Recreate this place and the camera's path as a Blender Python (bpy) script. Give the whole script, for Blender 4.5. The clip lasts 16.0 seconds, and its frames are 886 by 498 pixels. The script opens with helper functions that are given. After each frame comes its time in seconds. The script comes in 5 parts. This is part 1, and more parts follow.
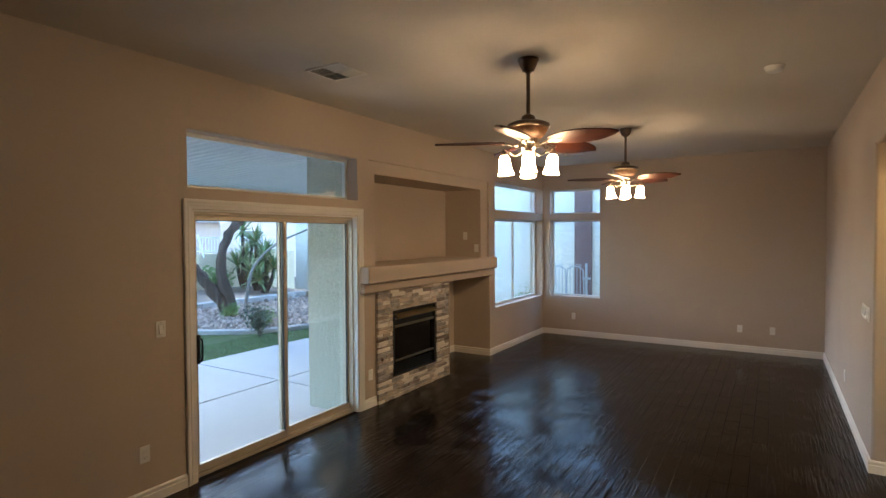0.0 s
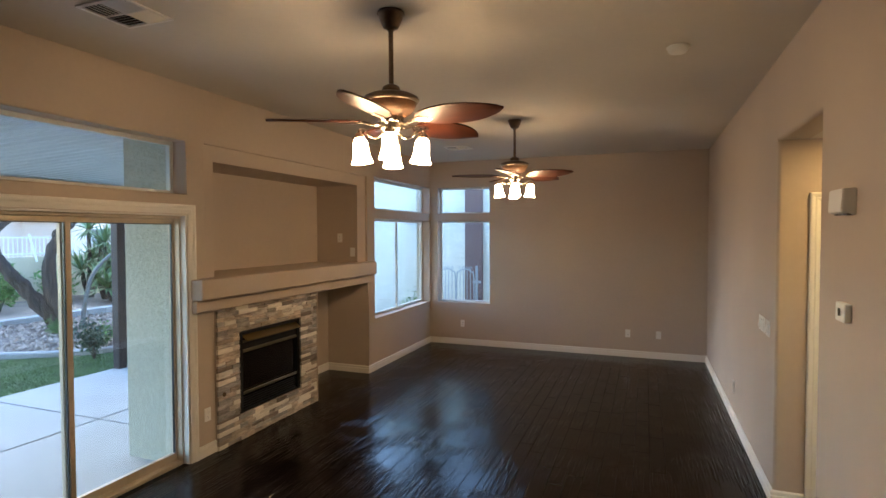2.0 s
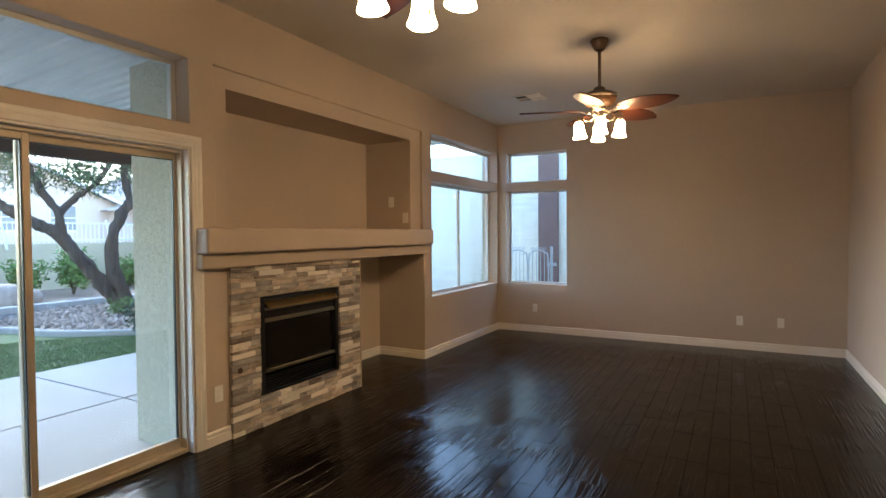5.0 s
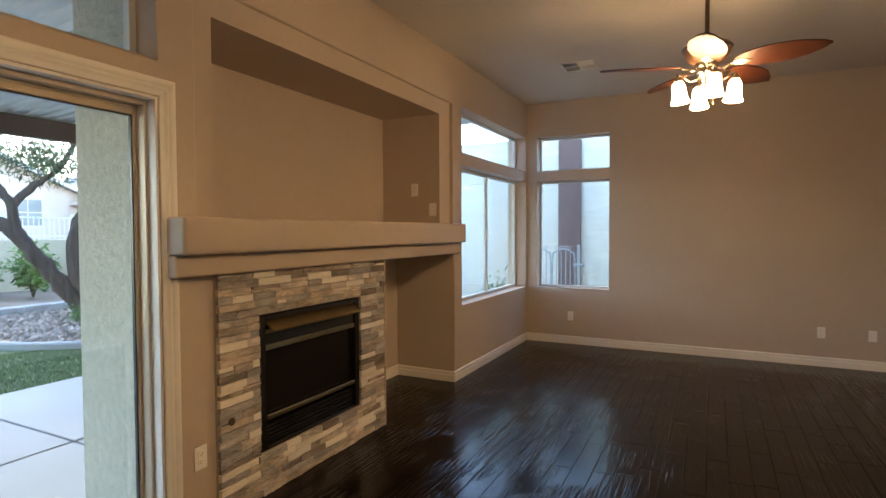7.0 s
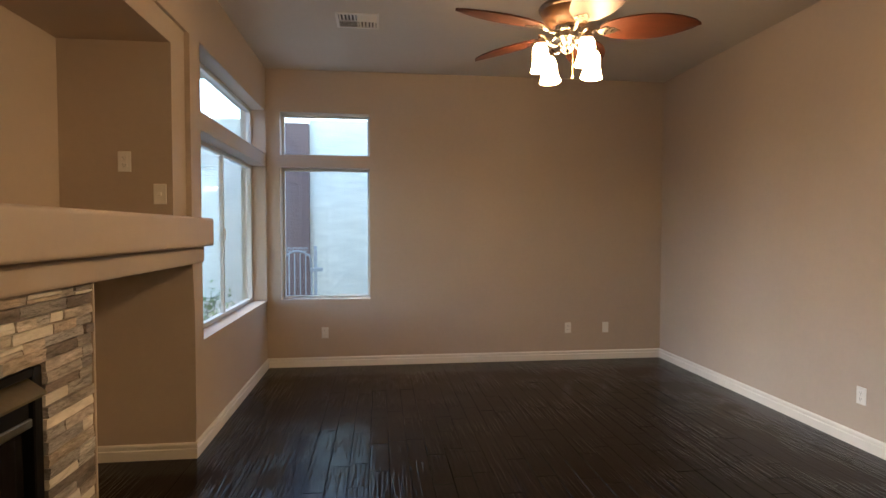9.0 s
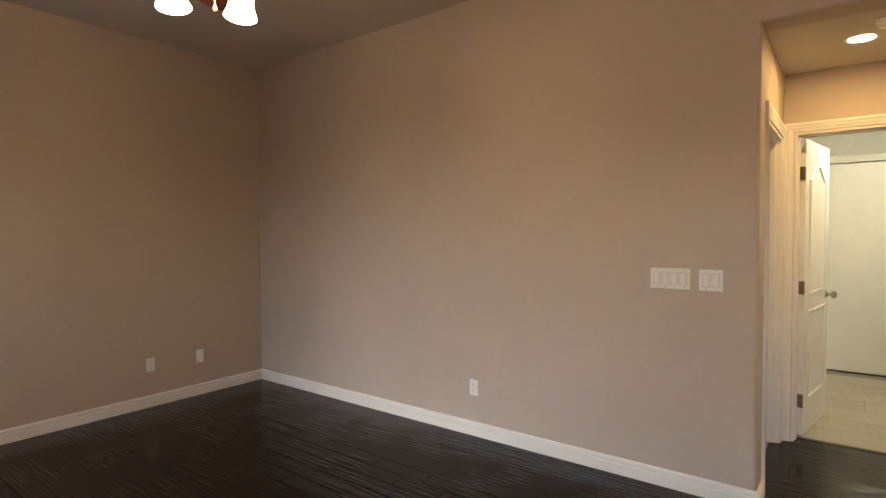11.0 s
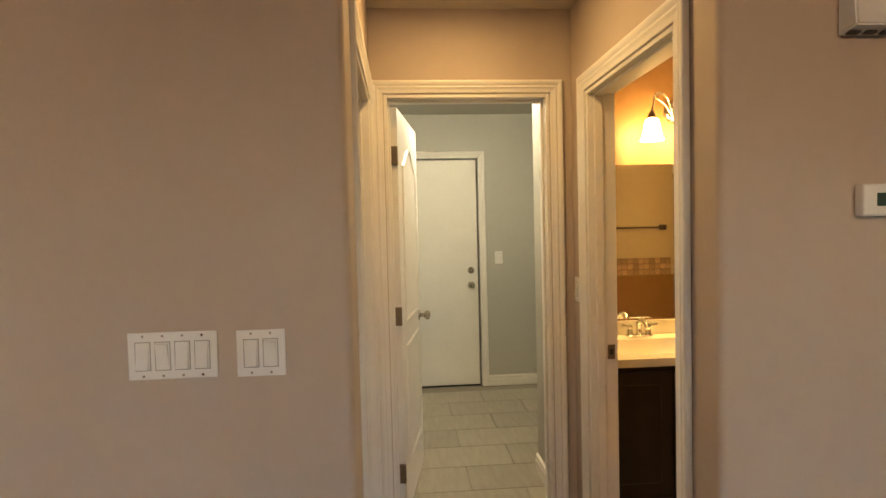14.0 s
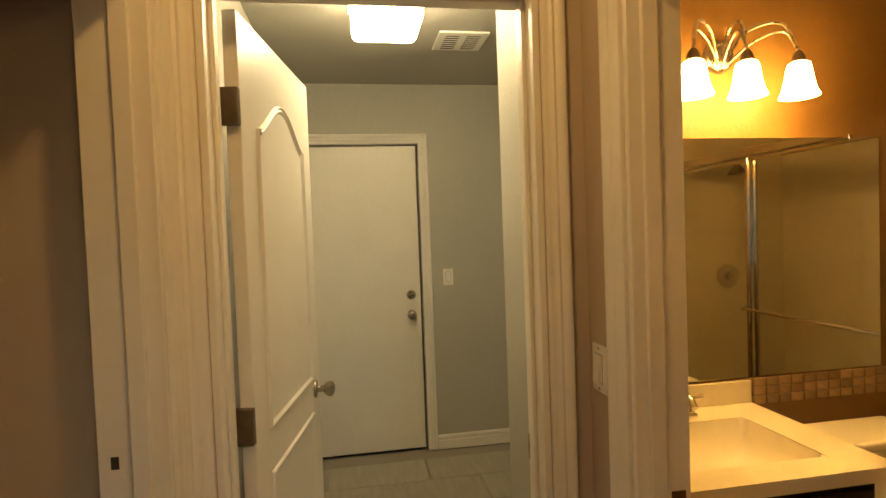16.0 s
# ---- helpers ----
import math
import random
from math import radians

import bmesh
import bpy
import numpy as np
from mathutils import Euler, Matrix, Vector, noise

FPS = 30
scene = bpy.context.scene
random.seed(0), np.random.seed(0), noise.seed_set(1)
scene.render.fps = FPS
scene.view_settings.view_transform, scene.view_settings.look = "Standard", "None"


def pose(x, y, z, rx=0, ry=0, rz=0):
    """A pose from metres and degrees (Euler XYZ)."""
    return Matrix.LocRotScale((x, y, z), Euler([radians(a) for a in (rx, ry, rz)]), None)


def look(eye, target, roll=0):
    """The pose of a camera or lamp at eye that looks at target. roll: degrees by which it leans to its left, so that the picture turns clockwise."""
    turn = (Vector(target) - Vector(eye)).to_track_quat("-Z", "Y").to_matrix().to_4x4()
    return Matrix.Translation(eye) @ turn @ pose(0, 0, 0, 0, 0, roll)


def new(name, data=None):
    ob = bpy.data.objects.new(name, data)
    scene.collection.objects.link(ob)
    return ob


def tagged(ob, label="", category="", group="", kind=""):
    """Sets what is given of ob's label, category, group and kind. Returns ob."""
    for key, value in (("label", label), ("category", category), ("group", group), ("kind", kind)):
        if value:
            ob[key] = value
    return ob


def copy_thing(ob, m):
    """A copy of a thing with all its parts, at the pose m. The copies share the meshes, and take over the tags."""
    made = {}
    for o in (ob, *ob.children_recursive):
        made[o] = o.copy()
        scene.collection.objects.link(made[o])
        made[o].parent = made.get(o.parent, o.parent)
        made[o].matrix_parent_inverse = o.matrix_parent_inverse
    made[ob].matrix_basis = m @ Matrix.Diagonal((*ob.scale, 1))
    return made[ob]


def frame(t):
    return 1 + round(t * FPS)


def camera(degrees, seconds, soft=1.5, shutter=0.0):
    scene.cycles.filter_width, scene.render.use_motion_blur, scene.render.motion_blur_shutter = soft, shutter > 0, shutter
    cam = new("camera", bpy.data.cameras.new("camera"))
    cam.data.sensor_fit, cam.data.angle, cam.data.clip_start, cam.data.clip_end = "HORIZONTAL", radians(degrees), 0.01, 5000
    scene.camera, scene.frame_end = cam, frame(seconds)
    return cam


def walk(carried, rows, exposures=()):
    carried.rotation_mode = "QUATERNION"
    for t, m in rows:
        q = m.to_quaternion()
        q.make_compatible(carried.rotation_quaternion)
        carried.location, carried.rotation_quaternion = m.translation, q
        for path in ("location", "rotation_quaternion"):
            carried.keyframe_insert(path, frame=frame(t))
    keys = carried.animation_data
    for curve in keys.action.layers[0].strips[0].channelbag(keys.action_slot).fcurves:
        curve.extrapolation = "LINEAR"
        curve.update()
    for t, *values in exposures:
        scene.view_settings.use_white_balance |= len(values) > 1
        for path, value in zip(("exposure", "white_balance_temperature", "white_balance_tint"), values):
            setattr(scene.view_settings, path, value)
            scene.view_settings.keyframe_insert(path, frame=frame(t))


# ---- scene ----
cam = camera(79.0, 16.0)
PATH = [
    (0, (3.607, 0.248, 1.821), (2.561, 1.952, 1.767), -0.3),
    (0.5, (3.602, 0.419, 1.799), (2.671, 2.188, 1.747), -0.3),
    (1, (3.546, 0.67, 1.806), (2.704, 2.484, 1.754), -0.3),
    (1.5, (3.523, 0.931, 1.838), (2.731, 2.767, 1.784), -0.3),
    (2, (3.423, 1.169, 1.865), (2.718, 3.04, 1.804), -0.1),
    (2.5, (3.397, 1.289, 1.804), (2.754, 3.182, 1.75), -0.3),
    (3, (3.399, 1.462, 1.744), (2.672, 3.325, 1.692), -0.4),
    (3.5, (3.454, 1.593, 1.706), (2.615, 3.408, 1.657), -0.5),
    (4, (3.358, 1.765, 1.593), (2.489, 3.566, 1.54), -0.5),
    (4.5, (3.259, 1.956, 1.506), (2.363, 3.743, 1.448), -0.3),
    (5, (3.132, 2.152, 1.443), (2.177, 3.908, 1.385), -0.4),
    (5.2, (3.027, 2.245, 1.42), (2.055, 3.992, 1.363), -0.4),
    (7.3, (2.054, 3.003, 1.421), (1.198, 4.809, 1.35), -0.1),
    (7.5, (1.969, 3.071, 1.424), (1.158, 4.898, 1.351), -0.1),
    (8, (1.677, 3.318, 1.402), (1.086, 5.227, 1.327), 0.1),
    (8.2, (1.532, 3.447, 1.387), (1.094, 5.398, 1.313), 0.3),
    (10.3, (0.983, 4.729, 1.478), (2.143, 6.357, 1.411), -0.6),
    (10.5, (1.027, 4.807, 1.465), (2.296, 6.351, 1.401), -0.4),
    (11, (1.122, 4.995, 1.44), (2.714, 6.204, 1.378), -0.4),
    (11.5, (1.327, 5.095, 1.427), (3.132, 5.954, 1.369), -0.7),
    (12, (1.618, 5.148, 1.46), (3.544, 5.683, 1.392), -0.7),
    (12.5, (1.893, 5.227, 1.462), (3.874, 5.493, 1.392), -0.9),
    (13, (2.182, 5.27, 1.461), (4.181, 5.292, 1.39), -1.1),
    (13.5, (2.537, 5.244, 1.475), (4.535, 5.187, 1.403), -1.3),
    (14, (2.923, 5.236, 1.463), (4.916, 5.085, 1.39), -1.4),
    (14.5, (3.31, 5.233, 1.453), (5.29, 4.959, 1.378), -1.5),
    (15, (3.683, 5.177, 1.455), (5.656, 4.86, 1.382), -1.6),
    (15.5, (3.994, 5.116, 1.47), (5.959, 4.753, 1.399), -1.8),
    (16, (4.187, 4.988, 1.505), (6.159, 4.658, 1.44), -2.1),
]
walk(cam, [(t, look(eye, target, roll)) for t, eye, target, roll in PATH],
     exposures=[(0, 3.29, 5600, 8), (5, 3.40, 5980, 9), (8, 3.42, 6400, 11), (10.5, 3.32, 6100, 11), (12.5, 3.35, 5950, 13), (14, 3.02, 6350, 14), (15, 2.54, 7250, 14), (16, 2.37, 8000, 14)])
SKY, SUN = 0.15, 0.32
LAMP, VANITY, DOWN, LAUNDRY = 8.3, 10.6, 34.0, 8.6

# ---- world and light ----
world = bpy.data.worlds.new("evening_sky")
scene.world = world
world.use_nodes = True
wn = world.node_tree
sky = wn.nodes.new("ShaderNodeTexSky")
sky.sky_type = "NISHITA"
sky.sun_disc = False
sky.sun_elevation = radians(28)
sky.sun_rotation = radians(284)
sky.air_density, sky.dust_density, sky.ozone_density = 1.0, 0.6, 2.0
wn.links.new(sky.outputs[0], wn.nodes["Background"].inputs[0])
wn.nodes["Background"].inputs[1].default_value = SKY
sun_data = bpy.data.lights.new("sun", "SUN")
sun_data.energy, sun_data.angle, sun_data.color = SUN, radians(35), (1.0, 0.96, 0.92)
sun = new("sun", sun_data)
sun.matrix_world = look((0, 0, 20), (20 * math.tan(radians(62)) * 0.97, -20 * math.tan(radians(62)) * 0.242, 0))


# ---- materials ----
def mat(name, color, rough=0.5, metal=0.0, vary=0.12, scale=3.0, fine=60.0, bump=0.0, bump_scale=80.0,
        stretch=(1, 1, 1), per_piece=0.0, spec=0.5, coat=0.0, dark=None, depth=0.01):
    m = bpy.data.materials.new(name)
    m.use_nodes = True
    t, b = m.node_tree, m.node_tree.nodes["Principled BSDF"]
    N, L = t.nodes.new, t.links.new
    tc = N("ShaderNodeTexCoord")
    mp = N("ShaderNodeMapping")
    mp.inputs["Scale"].default_value = stretch
    L(tc.outputs["Object"], mp.inputs[0])

    def noise_tex(s, d):
        n = N("ShaderNodeTexNoise")
        n.inputs["Scale"].default_value, n.inputs["Detail"].default_value = s, d
        L(mp.outputs[0], n.inputs["Vector"])
        return n

    big, small = noise_tex(scale, 4), noise_tex(fine, 3)
    add = N("ShaderNodeMath")
    add.operation = "MULTIPLY_ADD"
    L(small.outputs["Fac"], add.inputs[0])
    add.inputs[1].default_value = 0.5
    L(big.outputs["Fac"], add.inputs[2])
    rng = N("ShaderNodeMapRange")
    rng.inputs["From Min"].default_value, rng.inputs["From Max"].default_value = 0.4, 1.1
    L(add.outputs[0], rng.inputs["Value"])
    mix = N("ShaderNodeMix")
    mix.data_type = "RGBA"
    lo = dark or tuple(c * (1 - vary * 1.6) for c in color)
    mix.inputs[6].default_value = (*lo, 1)
    mix.inputs[7].default_value = (*(min(1, c * (1 + vary * 0.6)) for c in color), 1)
    L(rng.outputs[0], mix.inputs[0])
    out = mix.outputs[2]
    if per_piece:
        info = N("ShaderNodeObjectInfo")
        geo = N("ShaderNodeNewGeometry")
        both = N("ShaderNodeMath")
        both.operation = "ADD"
        L(info.outputs["Random"], both.inputs[0])
        L(geo.outputs["Random Per Island"], both.inputs[1])
        wrap = N("ShaderNodeMath")
        wrap.operation = "FRACT"
        L(both.outputs[0], wrap.inputs[0])
        hsv = N("ShaderNodeHueSaturation")
        vr = N("ShaderNodeMapRange")
        vr.inputs["To Min"].default_value, vr.inputs["To Max"].default_value = 1 - per_piece, 1 + per_piece
        L(wrap.outputs[0], vr.inputs["Value"])
        L(vr.outputs[0], hsv.inputs["Value"])
        L(out, hsv.inputs["Color"])
        out = hsv.outputs[0]
    L(out, b.inputs["Base Color"])
    rr = N("ShaderNodeMapRange")
    rr.inputs["To Min"].default_value, rr.inputs["To Max"].default_value = max(0.02, rough * 0.85), min(1, rough * 1.15)
    L(small.outputs["Fac"], rr.inputs["Value"])
    L(rr.outputs[0], b.inputs["Roughness"])
    b.inputs["Metallic"].default_value = metal
    b.inputs["Specular IOR Level"].default_value = spec
    b.inputs["Coat Weight"].default_value = coat
    if bump:
        bn = noise_tex(bump_scale, 5)
        bp = N("ShaderNodeBump")
        bp.inputs["Strength"].default_value, bp.inputs["Distance"].default_value = bump, depth
        L(bn.outputs["Fac"], bp.inputs["Height"])
        L(bp.outputs[0], b.inputs["Normal"])
    return m


def glow(name, color, strength):
    m = bpy.data.materials.new(name)
    m.use_nodes = True
    b = m.node_tree.nodes["Principled BSDF"]
    b.inputs["Base Color"].default_value = (0.9, 0.85, 0.75, 1)
    b.inputs["Roughness"].default_value = 0.3
    b.inputs["Emission Color"].default_value = (*color, 1)
    b.inputs["Emission Strength"].default_value = strength
    return m


def glass(name, tint=(0.97, 0.99, 0.98), gloss=0.02):
    m = bpy.data.materials.new(name)
    m.use_nodes = True
    t = m.node_tree
    t.nodes.remove(t.nodes["Principled BSDF"])
    clear, shine, mix, fr = (t.nodes.new(k) for k in ("ShaderNodeBsdfTransparent", "ShaderNodeBsdfGlossy", "ShaderNodeMixShader", "ShaderNodeLayerWeight"))
    clear.inputs[0].default_value = (*tint, 1)
    shine.inputs["Roughness"].default_value = gloss
    fr.inputs[0].default_value = 0.5
    power, scale = t.nodes.new("ShaderNodeMath"), t.nodes.new("ShaderNodeMath")
    power.operation, scale.operation = "POWER", "MULTIPLY_ADD"
    power.inputs[1].default_value = 4.0
    scale.inputs[1].default_value, scale.inputs[2].default_value = 0.7, 0.055
    t.links.new(fr.outputs["Facing"], power.inputs[0])
    t.links.new(power.outputs[0], scale.inputs[0])
    t.links.new(scale.outputs[0], mix.inputs[0])
    t.links.new(clear.outputs[0], mix.inputs[1])
    t.links.new(shine.outputs[0], mix.inputs[2])
    t.links.new(mix.outputs[0], t.nodes["Material Output"].inputs[0])
    return m


def plank_material():
    """Dark hand-scraped hardwood: long scrape marks along the board, deep on some boards."""
    m = mat("dark_hardwood", (0.008, 0.0045, 0.0036), rough=0.17, vary=0.35, scale=2.0, fine=30, stretch=(6, 0.7, 1), per_piece=0.30, spec=0.21)
    t, b = m.node_tree, m.node_tree.nodes["Principled BSDF"]
    N, L = t.nodes.new, t.links.new
    geo = N("ShaderNodeNewGeometry")
    info = N("ShaderNodeObjectInfo")
    mp = N("ShaderNodeMapping")
    mp.inputs["Scale"].default_value = (52, 2.6, 1)
    L(geo.outputs["Position"], mp.inputs[0])
    off = N("ShaderNodeVectorMath")
    off.operation = "ADD"
    L(mp.outputs[0], off.inputs[0])
    comb = N("ShaderNodeCombineXYZ")
    k = N("ShaderNodeMath")
    k.operation = "MULTIPLY"
    k.inputs[1].default_value = 40
    L(info.outputs["Random"], k.inputs[0])
    L(k.outputs[0], comb.inputs[2])
    L(comb.outputs[0], off.inputs[1])
    scr = N("ShaderNodeTexNoise")
    scr.inputs["Scale"].default_value, scr.inputs["Detail"].default_value = 1.0, 2
    L(off.outputs[0], scr.inputs["Vector"])
    sharp = N("ShaderNodeMapRange")
    sharp.inputs["From Min"].default_value, sharp.inputs["From Max"].default_value = 0.42, 0.62
    L(scr.outputs["Fac"], sharp.inputs["Value"])
    # some stretches are scraped hard, others almost smooth
    wave = N("ShaderNodeTexNoise")
    wave.inputs["Scale"].default_value, wave.inputs["Detail"].default_value = 2.3, 1
    L(geo.outputs["Position"], wave.inputs["Vector"])
    w2 = N("ShaderNodeMapRange")
    w2.inputs["From Min"].default_value, w2.inputs["From Max"].default_value = 0.42, 0.62
    w2.inputs["To Min"].default_value, w2.inputs["To Max"].default_value = 0.05, 0.62
    L(wave.outputs["Fac"], w2.inputs["Value"])
    amt = N("ShaderNodeMath")
    amt.operation = "MULTIPLY"
    L(sharp.outputs[0], amt.inputs[0])
    L(w2.outputs[0], amt.inputs[1])
    soft = N("ShaderNodeTexNoise")
    soft.inputs["Scale"].default_value, soft.inputs["Detail"].default_value = 9.0, 2
    L(geo.outputs["Position"], soft.inputs["Vector"])
    tot = N("ShaderNodeMath")
    tot.operation = "MULTIPLY_ADD"
    L(soft.outputs["Fac"], tot.inputs[0])
    tot.inputs[1].default_value = 0.035
    L(amt.outputs[0], tot.inputs[2])
    bp = N("ShaderNodeBump")
    bp.inputs["Strength"].default_value, bp.inputs["Distance"].default_value = 1.0, 0.005
    L(tot.outputs[0], bp.inputs["Height"])
    L(bp.outputs[0], b.inputs["Normal"])
    return m


M_WALL = mat("greige_wall_paint", (0.505, 0.42, 0.345), rough=0.62, vary=0.05, scale=1.2, fine=25, bump=0.05, bump_scale=95, spec=0.3)
M_CEIL = mat("ceiling_paint", (0.62, 0.575, 0.51), rough=0.8, vary=0.05, scale=1.0, fine=20, bump=0.15, bump_scale=70, spec=0.2)
M_GREY = mat("grey_laundry_paint", (0.44, 0.43, 0.39), rough=0.5, vary=0.05, scale=1.2, fine=25, bump=0.22, bump_scale=80, spec=0.4)
M_BATH = mat("brown_bath_paint", (0.225, 0.118, 0.038), rough=0.45, vary=0.12, scale=2.0, fine=30, bump=0.15, bump_scale=80, spec=0.4)
M_BATHTAN = mat("tan_bath_paint", (0.45, 0.36, 0.22), rough=0.5, vary=0.06, scale=2.0, fine=30, bump=0.12, bump_scale=80)
M_WHITE = mat("white_trim_paint", (0.78, 0.75, 0.70), rough=0.38, vary=0.04, scale=4, fine=40, bump=0.04, bump_scale=60)
M_PLATE = mat("white_plastic", (0.80, 0.79, 0.76), rough=0.35, vary=0.03)
M_SLOT = mat("dark_slot", (0.03, 0.03, 0.03), rough=0.6)
M_FLOOR = plank_material()
M_GAP = mat("dark_joint", (0.008, 0.006, 0.005), rough=0.8)
M_STONE = mat("ledger_stone", (0.56, 0.505, 0.455), rough=0.8, vary=0.42, scale=13, fine=42, bump=0.7, bump_scale=38, per_piece=0.34, stretch=(1, 0.6, 2.0), depth=0.02)
M_STONE_T = mat("tan_ledger_stone", (0.58, 0.49, 0.405), rough=0.8, vary=0.42, scale=13, fine=42, bump=0.7, bump_scale=38, per_piece=0.25, stretch=(1, 0.6, 2.0), depth=0.02)
M_STONE_G = mat("grey_ledger_stone", (0.45, 0.425, 0.41), rough=0.8, vary=0.35, scale=12, fine=55, bump=0.8, bump_scale=38, per_piece=0.25, stretch=(1, 0.6, 2.0), depth=0.02)
M_STONE_W = mat("pale_ledger_stone", (0.82, 0.775, 0.69), rough=0.75, vary=0.12, scale=10, fine=50, bump=0.45, bump_scale=40, per_piece=0.08, stretch=(1, 0.6, 2.0))
M_STONE_D = mat("dark_ledger_stone", (0.30, 0.25, 0.22), rough=0.8, vary=0.45, scale=12, fine=60, bump=0.9, bump_scale=36, per_piece=0.3, stretch=(1, 0.6, 2.0))
M_MORTAR = mat("stone_mortar", (0.50, 0.44, 0.37), rough=0.95, vary=0.2, bump=0.4)
M_BLACK = mat("black_enamel", (0.006, 0.006, 0.006), rough=0.35, vary=0.2, fine=30)
M_SOOT = mat("sooty_black", (0.010, 0.009, 0.008), rough=0.8, vary=0.4)
M_BRASS = mat("aged_brass", (0.50, 0.37, 0.17), rough=0.32, metal=1.0, vary=0.15, scale=8)
M_BRASSDULL = mat("dull_brass_strip", (0.33, 0.30, 0.20), rough=0.4, metal=1.0, vary=0.15, scale=8)
M_ALU = mat("almond_aluminium", (0.55, 0.47, 0.36), rough=0.4, metal=0.25, vary=0.06, scale=5)
M_ALUW = mat("pale_aluminium", (0.62, 0.62, 0.60), rough=0.4, metal=0.3, vary=0.06, scale=5)
M_GLASS = glass("window_glass")
M_FIREGLASS = mat("smoked_fire_glass", (0.012, 0.010, 0.009), rough=0.12, vary=0.3)
M_BRONZE = mat("dark_bronze", (0.17, 0.125, 0.095), rough=0.34, metal=0.9, vary=0.25, scale=12)
M_BRONZEH = mat("bronze_amber_housing", (0.12, 0.052, 0.017), rough=0.5, metal=0.15, vary=0.3, scale=10)
M_BLADE = mat("cherry_fan_blade", (0.070, 0.020, 0.009), rough=0.45, vary=0.28, scale=6, fine=40, stretch=(1.0, 9, 1), spec=0.3)
M_SHADE = glow("lit_frosted_shade", (1.0, 0.64, 0.31), LAMP)
M_VSHADE = glow("lit_vanity_shade", (1.0, 0.62, 0.20), VANITY)
M_DOWN = glow("lit_downlight", (1.0, 0.62, 0.22), DOWN)
M_LAUND = glow("lit_laundry_lens", (1.0, 0.87, 0.55), LAUNDRY)
M_NICKEL = mat("brushed_nickel", (0.40, 0.35, 0.29), rough=0.28, metal=1.0, vary=0.1, scale=10)
M_BRONZE_HW = mat("antique_bronze", (0.25, 0.19, 0.13), rough=0.32, metal=1.0, vary=0.2, scale=14)
M_CHROME = mat("chrome", (0.75, 0.73, 0.70), rough=0.1, metal=1.0, vary=0.05)
M_MIRROR = mat("mirror_silver", (0.86, 0.86, 0.84), rough=0.02, metal=1.0, vary=0.0)
M_COUNTER = mat("cream_cultured_marble", (0.80, 0.74, 0.60), rough=0.2, vary=0.05, scale=4)
M_CERAMIC = mat("cream_porcelain", (0.80, 0.76, 0.66), rough=0.12, vary=0.03)
M_ESPRESSO = mat("espresso_cabinet", (0.018, 0.010, 0.007), rough=0.4, vary=0.3, stretch=(4, 4, 0.5))
M_MOSAIC = mat("tan_mosaic_stone", (0.34, 0.22, 0.12), rough=0.5, vary=0.25, scale=30, fine=90, bump=0.2, per_piece=0.35)
M_SHOWER = mat("cream_shower_panel", (0.62, 0.55, 0.40), rough=0.3, vary=0.05)
M_TILE = mat("grey_beige_floor_tile", (0.36, 0.325, 0.265), rough=0.32, vary=0.16, scale=3, fine=30, stretch=(1.5, 9, 1), per_piece=0.10)
M_DGROUT = mat("brown_tile_grout", (0.13, 0.085, 0.05), rough=0.9)
M_GROUT = mat("tile_grout", (0.33, 0.30, 0.25), rough=0.9)
M_WTILE = mat("cream_wall_tile", (0.75, 0.72, 0.62), rough=0.2, vary=0.05, per_piece=0.05)
M_CONC = mat("patio_concrete", (0.36, 0.36, 0.36), rough=0.85, vary=0.12, scale=1.2, fine=45, bump=0.15, bump_scale=120)
M_STUCCO = mat("cream_stucco", (0.50, 0.48, 0.39), rough=0.95, vary=0.18, scale=24, fine=60, bump=0.9, bump_scale=42, depth=0.018)
M_LACE = mat("pale_lace_stucco", (0.66, 0.63, 0.53), rough=0.95, vary=0.12, scale=3, fine=30, bump=1.0, bump_scale=12, stretch=(1.2, 1, 5))
M_YARDWALL = mat("beige_yard_wall", (0.60, 0.51, 0.36), rough=0.95, vary=0.10, scale=2, fine=40, bump=0.4, bump_scale=50)
M_BROWNSTUCCO = mat("brown_stucco", (0.15, 0.095, 0.085), rough=0.95, vary=0.15, scale=4, bump=0.8, bump_scale=30)
M_PATIOROOF = mat("white_patio_metal", (0.62, 0.64, 0.66), rough=0.5, vary=0.08, scale=1.5, stretch=(0.6, 3, 1))
M_POST = mat("dark_brown_timber", (0.055, 0.036, 0.028), rough=0.7, vary=0.25, stretch=(4, 4, 0.5), bump=0.3)
M_GRASS = mat("lawn_grass", (0.12, 0.19, 0.055), rough=0.7, vary=0.3, scale=3, per_piece=0.4)
M_TURF = mat("lawn_soil", (0.085, 0.135, 0.042), rough=0.95, vary=0.3, scale=6, fine=90, bump=0.6)
M_DIRT = mat("desert_soil", (0.27, 0.20, 0.145), rough=0.95, vary=0.25, scale=2, fine=40, bump=0.5, bump_scale=40)
M_ROCK = mat("river_rock", (0.33, 0.26, 0.21), rough=0.85, vary=0.25, scale=8, fine=40, bump=0.4, bump_scale=30, per_piece=0.45)
M_KERB = mat("grey_kerb_concrete", (0.31, 0.30, 0.285), rough=0.9, vary=0.15, scale=4, bump=0.3)
M_BLOCK = mat("grey_block", (0.42, 0.40, 0.38), rough=0.95, vary=0.2, scale=6, bump=0.6, bump_scale=40, per_piece=0.2)
M_BARK = mat("furrowed_bark", (0.090, 0.064, 0.048), rough=0.95, vary=0.6, scale=16, fine=50, bump=1.0, bump_scale=16, stretch=(1, 1, 0.16), depth=0.06)
